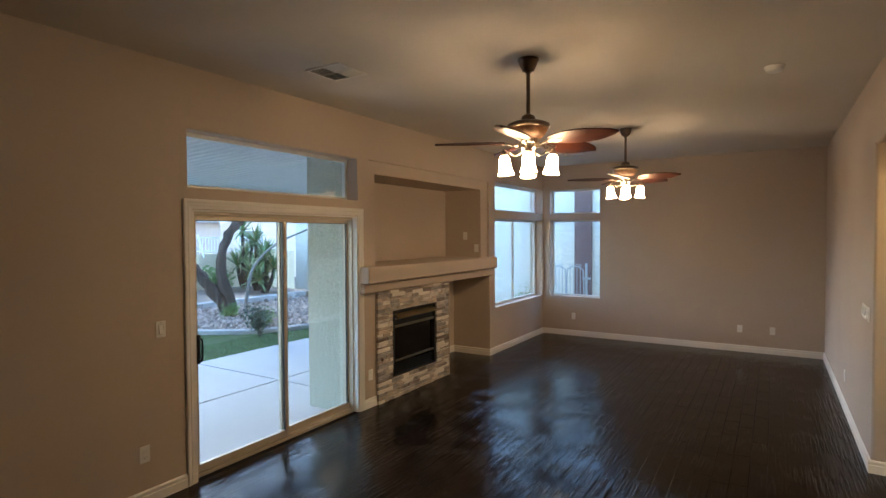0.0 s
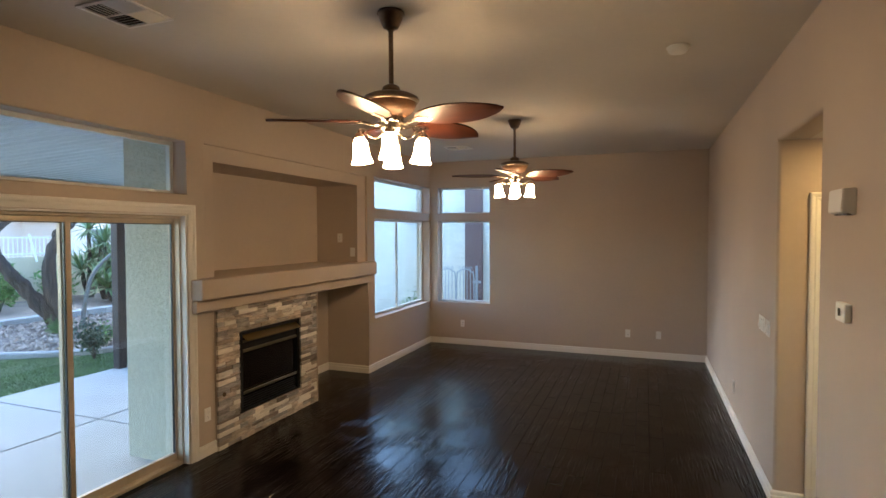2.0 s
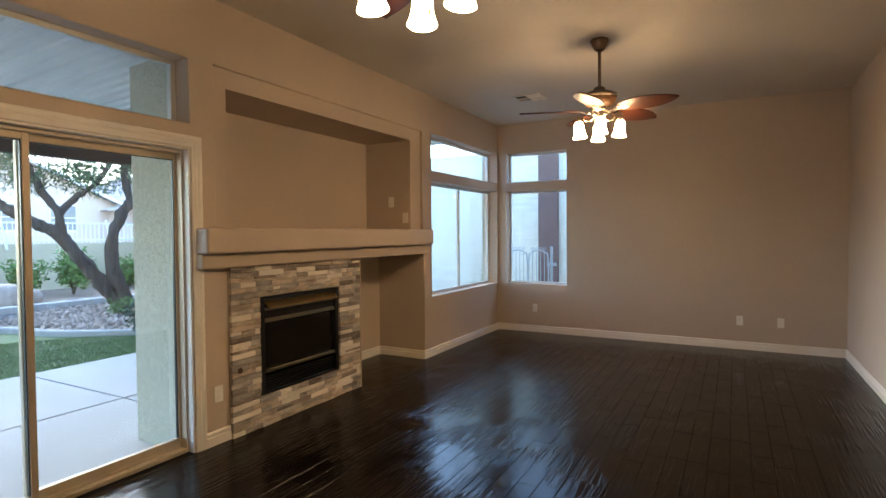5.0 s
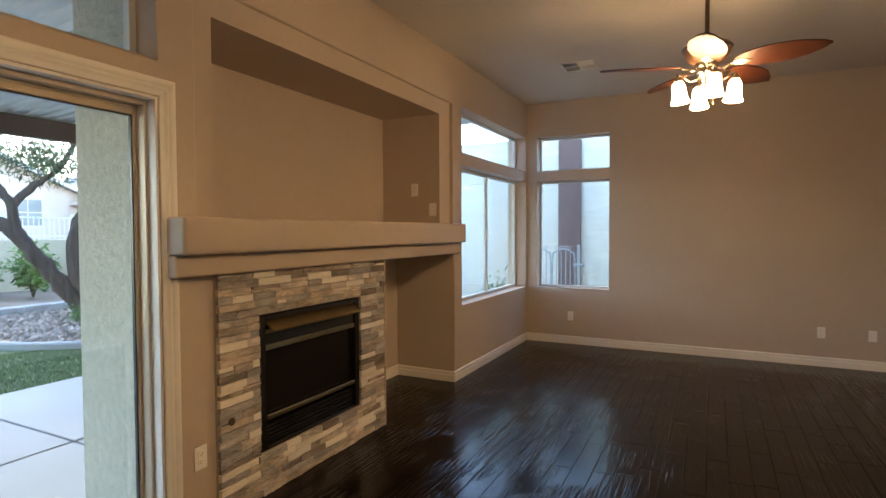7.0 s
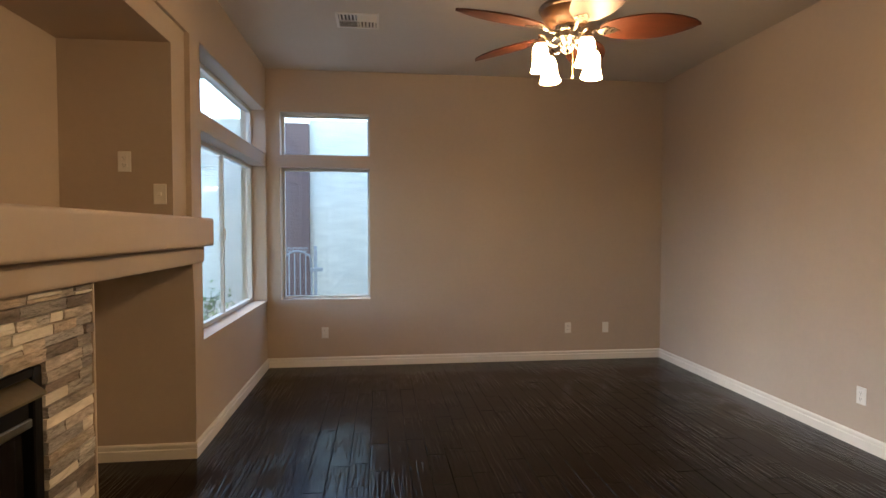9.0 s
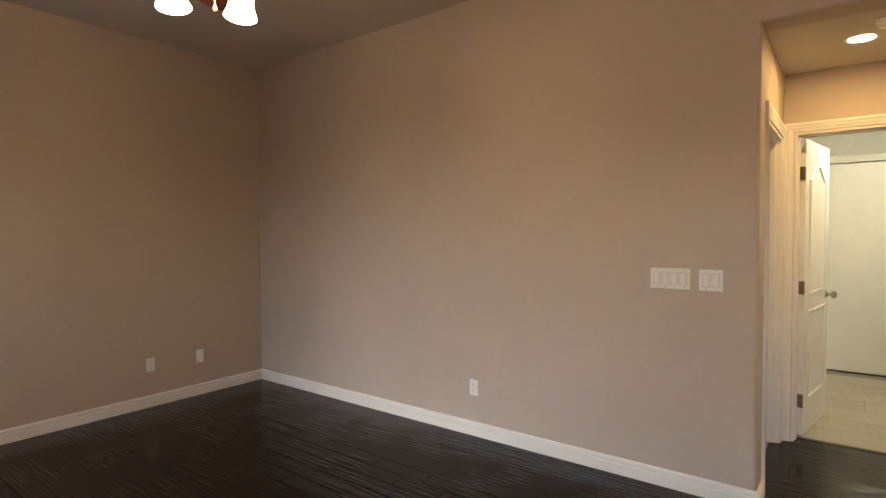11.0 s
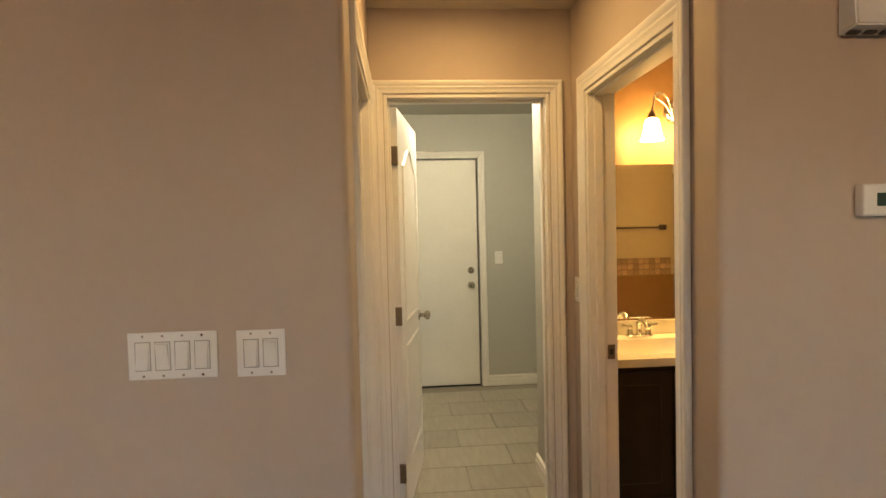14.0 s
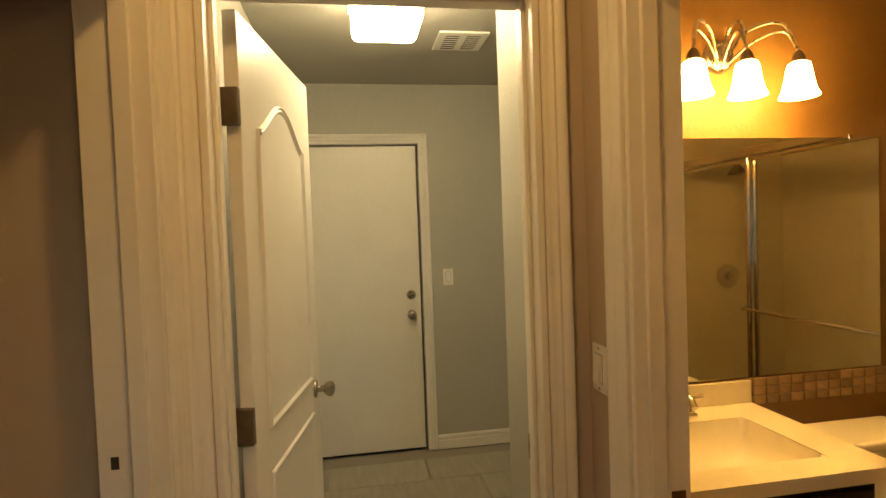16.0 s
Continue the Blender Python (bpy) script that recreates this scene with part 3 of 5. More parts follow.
for pane_name, ya, yb, xa in (("sliding_panel", Y0 + 0.016, YM + 0.018, -0.094), ("fixed_panel", YM - 0.022, Y1 - 0.012, -0.140)):
    bm = bmesh.new()
    z0, z1 = 0.034, ZT - 0.026
    sl = 0.036
    sr = 0.036 if pane_name == "sliding_panel" else 0.016
    for a in ((ya, z0, ya + sl, z1), (yb - sr, z0, yb, z1), (ya + sl, z1 - 0.036, yb - sr, z1), (ya + sl, z0, yb - sr, z0 + 0.06)):
        bx(bm, xa, a[0], a[1], xa + 0.034, a[2], a[3], 0.003, 1)
    panel = part(pane_name, bm, M_ALU, door)
    pane = part("pane", box(xa + 0.014, ya + sl - 0.004, z0 + 0.055, xa + 0.019, yb - sr + 0.004, z1 - 0.032), M_GLASS, panel)
    pane.visible_shadow = False
    bm = bmesh.new()
    for a in ((ya + sl, z0 + 0.06, ya + sl + 0.005, z1 - 0.036), (yb - sr - 0.005, z0 + 0.06, yb - sr, z1 - 0.036), (ya + sl + 0.005, z1 - 0.041, yb - sr - 0.005, z1 - 0.036)):
        bx(bm, xa + 0.008, a[0], a[1], xa + 0.026, a[2], a[3])
    part("gasket", bm, M_BLACK, panel, "black rubber glazing gasket")
bm = box(-0.060, Y0 + 0.040, 0.86, -0.046, Y0 + 0.066, 1.08, 0.005, 2)
tube(curve_pts([(-0.048, Y0 + 0.053, 0.89), (-0.013, Y0 + 0.053, 0.90), (-0.011, Y0 + 0.053, 1.04), (-0.048, Y0 + 0.053, 1.05)], 5), 0.008, 8, bm)
part("door_handle", bm, M_BLACK, door, "black pull handle")


def window(name, label, axis, c, sgn, u0, u1, z0, z1, mids=(), w=0.032):
    """Aluminium window unit set back in its opening."""
    win = thing(name, (0, 0, 0), label, "window", kind="structure")

    def b(bm, d0, d1, ua, za, ub, zb, bev=0.002):
        lo, hi = c + sgn * d0, c + sgn * d1
        (bx(bm, lo, ua, za, hi, ub, zb, bev, 1) if axis == "x" else bx(bm, ua, lo, za, ub, hi, zb, bev, 1))
    bm = bmesh.new()
    for a in ((u0, z0, u0 + w, z1), (u1 - w, z0, u1, z1), (u0 + w, z1 - w, u1 - w, z1), (u0 + w, z0, u1 - w, z0 + w)):
        b(bm, 0.13, 0.175, *a)
    part("window_frame", bm, M_ALUW, win)
    edges = [u0 + w, *mids, u1 - w]
    for i, (a, d) in enumerate(zip(edges, edges[1:])):
        bm = bmesh.new()
        b(bm, 0.150 + 0.008 * (i % 2), 0.154 + 0.008 * (i % 2), a, z0 + w - 0.004, d, z1 - w + 0.004, 0)
        pane = part("pane", bm, M_GLASS, win)
        pane.visible_shadow = False
    for m in mids:
        bm = bmesh.new()
        b(bm, 0.132, 0.165, m - 0.024, z0 + w, m + 0.004, z1 - w)
        b(bm, 0.140, 0.172, m + 0.006, z0 + w, m + 0.026, z1 - w)
        part("meeting_stile", bm, M_ALUW, win)
        bm = bmesh.new()
        b(bm, 0.118, 0.134, m - 0.018, (z0 + z1) / 2 - 0.05, m - 0.004, (z0 + z1) / 2 + 0.05, 0.003)
        part("latch", bm, M_PLATE, win, "small white sash latch")
    return win


window("window_1", "fixed transom window above the patio door", "x", 0.0, -1, 2.605, 4.46, 2.172, 2.595)
window("window_2", "two-pane sliding window in a deep painted reveal", "x", 0.0, -1, 7.64, 9.60, 0.70, 2.06, (8.62,))
window("window_3", "fixed upper window above the sliding window", "x", 0.0, -1, 7.64, 9.60, 2.18, 2.615)
window("window_4", "tall fixed window in the end wall", "y", 9.64, 1, 0.14, 1.042, 0.70, 2.055, (), 0.024)
window("window_5", "small fixed window above the tall one", "y", 9.64, 1, 0.14, 1.042, 2.18, 2.612, (), 0.024)


# ---- fireplace ----
mantel = thing("mantel", (0, 0, 0), "painted two-step drywall mantel shelf above stone fireplace", "mantel")
part("shelf_slab", box(-0.021, 4.486, 1.318, 0.125, 7.468, 1.49, 0.022, 4), M_WALL, mantel, smooth=True)
part("corbel_band", box(-0.021, 4.486, 1.214, 0.066, 7.470, 1.317, 0.016, 3), M_WALL, mantel, smooth=True)

insert = thing("fireplace_insert", (0, 5.4535, 0.60), "black gas fireplace insert with aged brass hood and trim", "fireplace")
bm = bmesh.new()
y0, y1, z0, z1 = -0.4485, 0.4485, -0.365, 0.372
for a in ((y0, z0, y0 + 0.045, z1), (y1 - 0.045, z0, y1, z1), (y0 + 0.045, z1 - 0.03, y1 - 0.045, z1), (y0 + 0.045, z0, y1 - 0.045, z0 + 0.02)):
    part("surround_bar", box(-0.03, a[0], a[1], 0.028, a[2], a[3], 0.004, 1), M_BLACK, insert)
bm = bmesh.new()
for z in range(5):
    bx(bm, -0.02, y0 + 0.05, z0 + 0.028 + z * 0.022, 0.010, y1 - 0.05, z0 + 0.038 + z * 0.022, 0.002, 1)
part("lower_louvre", bm, M_BLACK, insert)
part("upper_panel", box(-0.02, y0 + 0.045, 0.185, 0.012, y1 - 0.045, 0.275, 0.003, 1), M_BLACK, insert)
part("fire_glass", box(-0.012, y0 + 0.055, -0.20, -0.004, y1 - 0.055, 0.185), M_FIREGLASS, insert, "smoked glass fire front")
bm = bmesh.new()
bx(bm, -0.30, y0 + 0.01, z0, -0.29, y1 - 0.01, z1)
bx(bm, -0.29, y0 + 0.005, z0, -0.03, y0 + 0.012, z1)
bx(bm, -0.29, y1 - 0.012, z0, -0.03, y1 - 0.005, z1)
bx(bm, -0.29, y0 + 0.012, z1 - 0.006, -0.03, y1 - 0.012, z1)
bx(bm, -0.29, y0 + 0.012, z0, -0.03, y1 - 0.012, z0 + 0.006)
part("firebox", bm, M_SOOT, insert)
bm = bmesh.new()
prof = [(-0.01, 0.345), (0.005, 0.345), (0.075, 0.295), (0.075, 0.287), (0.068, 0.287), (-0.01, 0.338)]
a = [bm.verts.new((x, y0 + 0.05 + (0 if x < 0.01 else 0.006), z)) for x, z in prof]
b = [bm.verts.new((x, y1 - 0.05 - (0 if x < 0.01 else 0.006), z)) for x, z in prof]
for i in range(6):
    bm.faces.new((a[i], a[(i + 1) % 6], b[(i + 1) % 6], b[i]))
bm.faces.new(a[::-1]), bm.faces.new(b)
part("hood", bm, M_BRASS, insert, "angled brass heat hood")
for za, zb in ((0.268, 0.292), (0.178, 0.208), (-0.205, -0.178)):
    part("trim_strip", box(0.012, y0 + 0.05, za, 0.026, y1 - 0.05, zb, 0.004, 1), M_BRASSDULL, insert, "dull brass trim strip")

stone = thing("fireplace_surround", (0, 4.735, 0), "stacked grey and white ledger stone fireplace surround", "fireplace surround")
bm = bmesh.new()
holed(bm, "x", 0.0005, 0.016, 0, 1.465, 0.0, 1.214, [(0.265, 1.172, 0.23, 0.977)])
part("backing", bm, M_MORTAR, stone)
part("edge_trim", box(0.0005, 1.465, 0.0, 0.042, 1.479, 1.214, 0.003, 1), M_WALL, stone, "painted edge strip")
part("key_valve", lathe([(0.020, 0.0), (0.020, 0.004), (0.011, 0.006), (0.0, 0.006)], 16), M_BRONZE, stone, "small round gas key valve")
stone.children[-1].matrix_basis = pose(0.040, 0.065, 0.475, 0, 90, 0)
rs = random.Random(5)


def ledge_stone(y, z, l, h):
    d = rs.uniform(0.031, 0.042)
    bm = bmesh.new()
    ny = max(2, int(l / 0.045))
    g = 0.0006
    us = [y + g + (l - 2 * g) * i / ny for i in range(ny + 1)]
    zs = (z + g + 0.0015, z + h * rs.uniform(0.4, 0.6), z + h - g - 0.0015)
    top = [[bm.verts.new((d + rs.uniform(-0.003, 0.003), u, zz + (rs.uniform(-0.002, 0.002) if k == 1 else 0))) for u in us] for k, zz in enumerate(zs)]
    back = [[bm.verts.new((0.012, u, zz)) for u in us] for zz in (z + g, z + h - g)]
    for i in range(ny):
        for k in range(2):
            bm.faces.new((top[k][i], top[k][i + 1], top[k + 1][i + 1], top[k + 1][i]))
        bm.faces.new((back[0][i], back[0][i + 1], top[0][i + 1], top[0][i]))
        bm.faces.new((top[2][i], top[2][i + 1], back[1][i + 1], back[1][i]))
    for i in (0, ny):
        bm.faces.new((top[0][i], top[1][i], top[2][i], back[1][i], back[0][i]))
    r = rs.random()
    part("stone", bm, M_STONE_W if r < 0.27 else M_STONE_D if r < 0.35 else M_STONE_T if r < 0.56 else M_STONE_G if r < 0.76 else M_STONE, stone)


def ledger(y0, y1, z0, z1, first=0):
    """Courses of uneven stones over a stretch of the surround; some stones are split into two thin ones."""
    z = z0
    n = max(1, round((z1 - z0) / 0.0405))
    cuts = [rs.uniform(0.85, 1.15) for _ in range(n)]
    for c in cuts:
        h = (z1 - z0) * c / sum(cuts)
        y = y0
        while y < y1 - 0.004:
            l = rs.uniform(0.07, 0.15) if rs.random() < 0.35 else rs.uniform(0.15, 0.27)
            if y + l > y1 - 0.05:
                l = y1 - y
            if rs.random() < 0.10:
                k = h * rs.uniform(0.42, 0.58)
                ledge_stone(y, z, l, k)
                ledge_stone(y, z + k, l, h - k)
            else:
                ledge_stone(y, z, l, h)
            y += l
        z += h


ledger(0.0, 1.465, 0.0, 0.226)
ledger(0.0, 0.262, 0.226, 0.980)
ledger(1.175, 1.465, 0.226, 0.980)
ledger(0.0, 1.465, 0.980, 1.212)


# ---- ceiling fans ----
def fan(at, label):
    f = thing("ceiling_fan", at, label, "ceiling fan", "living room ceiling fans")
    part("canopy", lathe([(0.072, 0.0), (0.075, -0.012), (0.066, -0.022), (0.062, -0.040), (0.040, -0.085), (0.022, -0.092), (0.018, -0.10)], 24), M_BRONZE, f, smooth=True)
    part("downrod", tube([(0, 0, -0.09), (0, 0, -0.42)], 0.0135, 12), M_BRONZE, f, smooth=True)
    part("collar", lathe([(0.024, -0.385), (0.045, -0.398), (0.050, -0.412), (0.044, -0.425), (0.05, -0.43)], 24), M_BRONZE, f, smooth=True)
    part("housing_top", lathe([(0.045, -0.425), (0.115, -0.440), (0.146, -0.455), (0.152, -0.468), (0.146, -0.480), (0.138, -0.484)], 32), M_BRONZE, f, smooth=True)
    part("motor_housing", lathe([(0.138, -0.484), (0.132, -0.505), (0.112, -0.535), (0.085, -0.553), (0.062, -0.560)], 32), M_BRONZEH, f, smooth=True)
    part("switch_cup", lathe([(0.064, -0.558), (0.068, -0.566), (0.066, -0.580), (0.056, -0.590), (0.060, -0.605), (0.062, -0.622), (0.046, -0.645), (0.030, -0.662), (0.034, -0.672), (0.022, -0.690), (0.008, -0.700)], 24), M_NICKEL, f, smooth=True)
    # one blade and its iron, shared by the five
    bm = bmesh.new()
    n = 16
    tops, bots = [], []
    for i in range(n + 1):
        s = i / n
        x = 0.165 + 0.495 * s
        half = (0.050 + 0.055 * math.sin(math.pi * s ** 0.9)) * math.sqrt(max(0.0, 1 - max(0.0, (s - 0.55) / 0.45) ** 2.4)) + 0.0015
        if s < 0.08:
            half *= 0.55 + 0.45 * (s / 0.08)
        row_t, row_b = [], []
        for k in range(5):
            y = half * (k / 2 - 1)
            cup = -0.006 * (1 - (k / 2 - 1) ** 2)
            row_t.append(bm.verts.new((x, y, 0.004 + cup)))
            row_b.append(bm.verts.new((x, y, -0.004 + cup)))
        tops.append(row_t), bots.append(row_b)
    for i in range(n):
        for k in range(4):
            bm.faces.new((tops[i][k], tops[i + 1][k], tops[i + 1][k + 1], tops[i][k + 1]))
            bm.faces.new((bots[i][k], bots[i][k + 1], bots[i + 1][k + 1], bots[i + 1][k]))
        bm.faces.new((tops[i][0], bots[i][0], bots[i + 1][0], tops[i + 1][0]))
        bm.faces.new((tops[i][4], tops[i + 1][4], bots[i + 1][4], bots[i][4]))
    for i in (0, n):
        bm.faces.new(tops[i] + bots[i][::-1])
    blade_mesh = mesh_of("blade", bm, M_BLADE, True)
    bm = bmesh.new()
    tube(curve_pts([(0.05, 0, -0.004), (0.09, 0.008, -0.020), (0.125, 0.0, -0.012), (0.155, 0, -0.006)], 5), 0.009, 8, bm)
    ring = [(0.155 + 0.11 * s, 0.036 * math.sin(math.pi * s ** 0.7)) for s in (0, 0.15, 0.35, 0.6, 0.85, 1)]
    up = [bm.verts.new((x, y, -0.013)) for x, y in ring] + [bm.verts.new((x, -y, -0.013)) for x, y in ring[-2:0:-1]]
    dn = [bm.verts.new((v.co.x, v.co.y, -0.007)) for v in up]
    bm.faces.new(up), bm.faces.new(dn[::-1])
    for i in range(len(up)):
        j = (i + 1) % len(up)
        bm.faces.new((up[i], up[j], dn[j], dn[i]))
    iron_mesh = mesh_of("blade_iron", bm, M_NICKEL, True)
    for i in range(5):
        blade = new("blade", blade_mesh)
        blade.parent = f
        blade.matrix_basis = pose(0, 0, -0.582, 0, 0, 62 + 72 * i) @ pose(0, 0, 0, -13, 0, 0)
        iron = new("blade_iron", iron_mesh)
        iron.parent = blade
        iron["label"] = "cast metal blade bracket"
    shade_mesh = mesh_of("shade", lathe([(0.024, 0.0), (0.034, -0.006), (0.041, -0.022), (0.043, -0.045), (0.045, -0.070), (0.052, -0.095), (0.062, -0.115), (0.058, -0.117), (0.045, -0.094), (0.038, -0.05), (0.020, -0.012)], 20), M_SHADE, True)
    cap_mesh = mesh_of("socket_cap", lathe([(0.005, 0.045), (0.009, 0.036), (0.008, 0.028), (0.016, 0.022), (0.026, 0.012), (0.028, -0.004), (0.022, -0.006)], 16), M_NICKEL, True)
    arm_mesh = mesh_of("light_arm", tube(curve_pts([(0.045, 0, -0.625), (0.070, 0, -0.648), (0.108, 0, -0.642), (0.142, 0, -0.612), (0.169, 0, -0.606)], 6), 0.0075, 8), M_NICKEL, True)
    for i in range(4):
        arm = new("light_arm", arm_mesh)
        arm.parent = f
        arm.matrix_basis = pose(0, 0, -0.02, 0, 0, 23 + 90 * i)
        cap = new("socket_cap", cap_mesh)
        cap.parent = arm
        cap.matrix_basis = pose(0.170, 0, -0.646, 0, 6, 0)
        sh = new("shade", shade_mesh)
        sh.parent = arm
        sh.matrix_basis = pose(0.170, 0, -0.653, 0, 6, 0) @ Matrix.Diagonal((0.95, 0.95, 1.15, 1))
        sh["label"] = "lit frosted glass bell shade"
    bm = tube([(0.035, 0.03, -0.66), (0.036, 0.03, -0.80)], 0.0016, 6)
    lathe([(0.002, 0.0), (0.006, -0.008), (0.007, -0.018), (0.002, -0.026)], 10, bm, (0.036, 0.03, -0.80))
    part("pull_chain", bm, M_BRASS, f, "brass pull chain")
    return f


FAN_LABEL = "bronze ceiling fan with five cherry blades and four lit bell shades"
first_fan = fan((2.135, 3.80, H), FAN_LABEL)
copy_thing(first_fan, pose(2.125, 6.76, H, 0, 0, -7))


# ---- wall plates and small devices ----
def facing(x, y, z, way):
    """A pose whose local +y runs up and +z off the wall; way: '+x', '-x', '+y', '-y'."""
    return pose(x, y, z, 90, 0, {"+x": 90, "-x": -90, "+y": 180, "-y": 0}[way])


def outlet(at, way, label="white duplex wall outlet above the baseboard"):
    o = thing("wall_outlet", facing(*at, way), label, "outlet", "wall outlets")
    part("plate", box(-0.035, -0.057, 0.0005, 0.035, 0.057, 0.006, 0.003, 2), M_PLATE, o)
    for dy in (-0.02, 0.02):
        s = part("socket", box(-0.016, dy - 0.014, 0.006, 0.016, dy + 0.014, 0.0085, 0.002, 2), M_PLATE, o)
        bm = bmesh.new()
        bx(bm, -0.008, dy - 0.002, 0.0085, -0.006, dy + 0.007, 0.0089)
        bx(bm, 0.006, dy - 0.002, 0.0085, 0.008, dy + 0.006, 0.0089)
        bx(bm, -0.002, dy - 0.010, 0.0085, 0.002, dy - 0.006, 0.0089)
        part("slots", bm, M_SLOT, s)
    return o


def blank_plate(at, way, label):
    o = thing("wall_plate", facing(*at, way), label, "wall plate", "wall outlets")
    part("plate", box(-0.035, -0.057, 0.0005, 0.035, 0.057, 0.006, 0.003, 2), M_PLATE, o)
    part("jack", box(-0.009, -0.010, 0.006, 0.009, 0.010, 0.009, 0.002, 1), M_PLATE, o)
    return o


def switches(at, way, gangs, label):
    w = 0.07 + 0.046 * (gangs - 1)
    o = thing("light_switch", facing(*at, way), label, "light switch", "light switches")
    part("plate", box(-w / 2, -0.057, 0.0005, w / 2, 0.057, 0.006, 0.003, 2), M_PLATE, o)
    for g in range(gangs):
        x = (g - (gangs - 1) / 2) * 0.046
        r = part("rocker", box(x - 0.0165, -0.033, 0.006, x + 0.0165, 0.033, 0.008, 0.001, 1), M_PLATE, o)
        # flat grey sheet, its rim drawn as the rocker's shadow line
        part("seam", box(x - 0.0185, -0.035, 0.006, x + 0.0185, 0.035, 0.0066), M_GAP_SHADE, r)
        bm = bmesh.new()
        s = 1 if g == 1 else -1
        v = [(x - 0.014, -0.030, 0.0085 if s > 0 else 0.0165), (x + 0.014, -0.030, 0.0085 if s > 0 else 0.0165), (x + 0.014, 0.030, 0.0165 if s > 0 else 0.0085), (x - 0.014, 0.030, 0.0165 if s > 0 else 0.0085)]
        t = [bm.verts.new(p) for p in v]
        u = [bm.verts.new((p[0], p[1], 0.0078)) for p in v]
        bm.faces.new(t), bm.faces.new(u[::-1])
        for i in range(4):
            bm.faces.new((t[i], u[i], u[(i + 1) % 4], t[(i + 1) % 4]))
        part("paddle", bm, M_PLATE, r)
        for sy in (-0.048, 0.048):
            part("screw", lathe([(0.0032, 0.006), (0.0028, 0.0072), (0.0, 0.0072)], 8, None, (x, sy, 0)), M_NICKEL, o)
    return o


switches((0.0, 2.38, 1.175), "+x", 1, "white single rocker switch beside the patio door")
outlet((0.0, 2.253, 0.345), "+x")
outlet((0.0, 4.645, 0.345), "+x", "white duplex outlet beside the stone fireplace")
outlet((0.579, 9.64, 0.352), "-y", "white duplex outlet under the tall window")
outlet((3.187, 9.64, 0.352), "-y")
blank_plate((3.615, 9.64, 0.35), "-y", "white cable jack plate above the baseboard")
outlet((4.255, 7.107, 0.343), "-x")
switches((4.255, 5.792, 1.176), "-x", 4, "white four-gang rocker switch plate by the hall opening")
switches((4.255, 5.585, 1.174), "-x", 2, "white two-gang rocker switch plate by the hall opening")
outlet((-0.276, 7.207, 1.798), "-y", "white outlet inside the television niche")
blank_plate((-0.09, 7.207, 1.618), "-y", "white cable plate inside the television niche")
outlet((-0.62, 6.80, 0.40), "+x", "white outlet at the back of the low niche")
switches((5.372, 4.42, 1.168), "+y", 1, "white single rocker switch beside the bathroom door")
switches((7.83, 4.350, 1.192), "-x", 1, "white single rocker switch beside the flush door")

th = thing("thermostat", facing(4.255, 3.99, 1.512, "-x"), "white digital wall thermostat beside the hall opening", "thermostat")
part("body", box(-0.058, -0.042, 0.0005, 0.058, 0.042, 0.030, 0.008, 3), M_PLATE, th, smooth=True)
part("display", box(-0.020, -0.016, 0.030, 0.014, 0.018, 0.0312, 0.001, 1), M_LCD, th, "dark lcd display")
for dy in (-0.012, 0.008):
    part("button", box(0.034, dy, 0.030, 0.052, dy + 0.010, 0.033, 0.002, 1), M_PLATE, th)
ch = thing("door_chime", facing(4.255, 4.0, 1.996, "-x"), "white louvred plastic door chime box on wall", "door chime")
bm = bmesh.new()
a = [bm.verts.new(p) for p in ((-0.095, -0.058, 0.0005), (0.095, -0.058, 0.0005), (0.095, 0.058, 0.0005), (-0.095, 0.058, 0.0005))]
b = [bm.verts.new(p) for p in ((-0.088, -0.045, 0.055), (0.088, -0.045, 0.055), (0.091, 0.055, 0.050), (-0.091, 0.055, 0.050))]
bm.faces.new(a[::-1]), bm.faces.new(b)
for i in range(4):
    bm.faces.new((a[i], a[(i + 1) % 4], b[(i + 1) % 4], b[i]))
bmesh.ops.bevel(bm, geom=bm.edges[:], offset=0.004, segments=2, affect="EDGES")
part("cover", bm, M_PLATE, ch)
bm = bmesh.new()
for k in range(4):
    bx(bm, -0.085 + k * 0.045, -0.058, 0.014, -0.055 + k * 0.045, -0.0485, 0.030)
part("louvres", bm, M_SLOT, ch)


def smoke_detector(x, y, z, label, size=1.0):
    s = thing("smoke_detector", Matrix.Translation((x, y, z)) @ Matrix.Scale(size, 4), label, "smoke detector", "smoke detectors")
    part("base", lathe([(0.068, -0.0005), (0.070, -0.006), (0.066, -0.014), (0.063, -0.016)], 28), M_PLATE, s, smooth=True)
    part("cover", lathe([(0.060, -0.016), (0.058, -0.030), (0.048, -0.040), (0.02, -0.044), (0.0, -0.044)], 28), M_PLATE, s, smooth=True)


smoke_detector(3.605, 4.93, H, "round white smoke detector on the ceiling")
smoke_detector(4.615, 4.855, HALL, "round white smoke detector on the hall ceiling", 0.82)


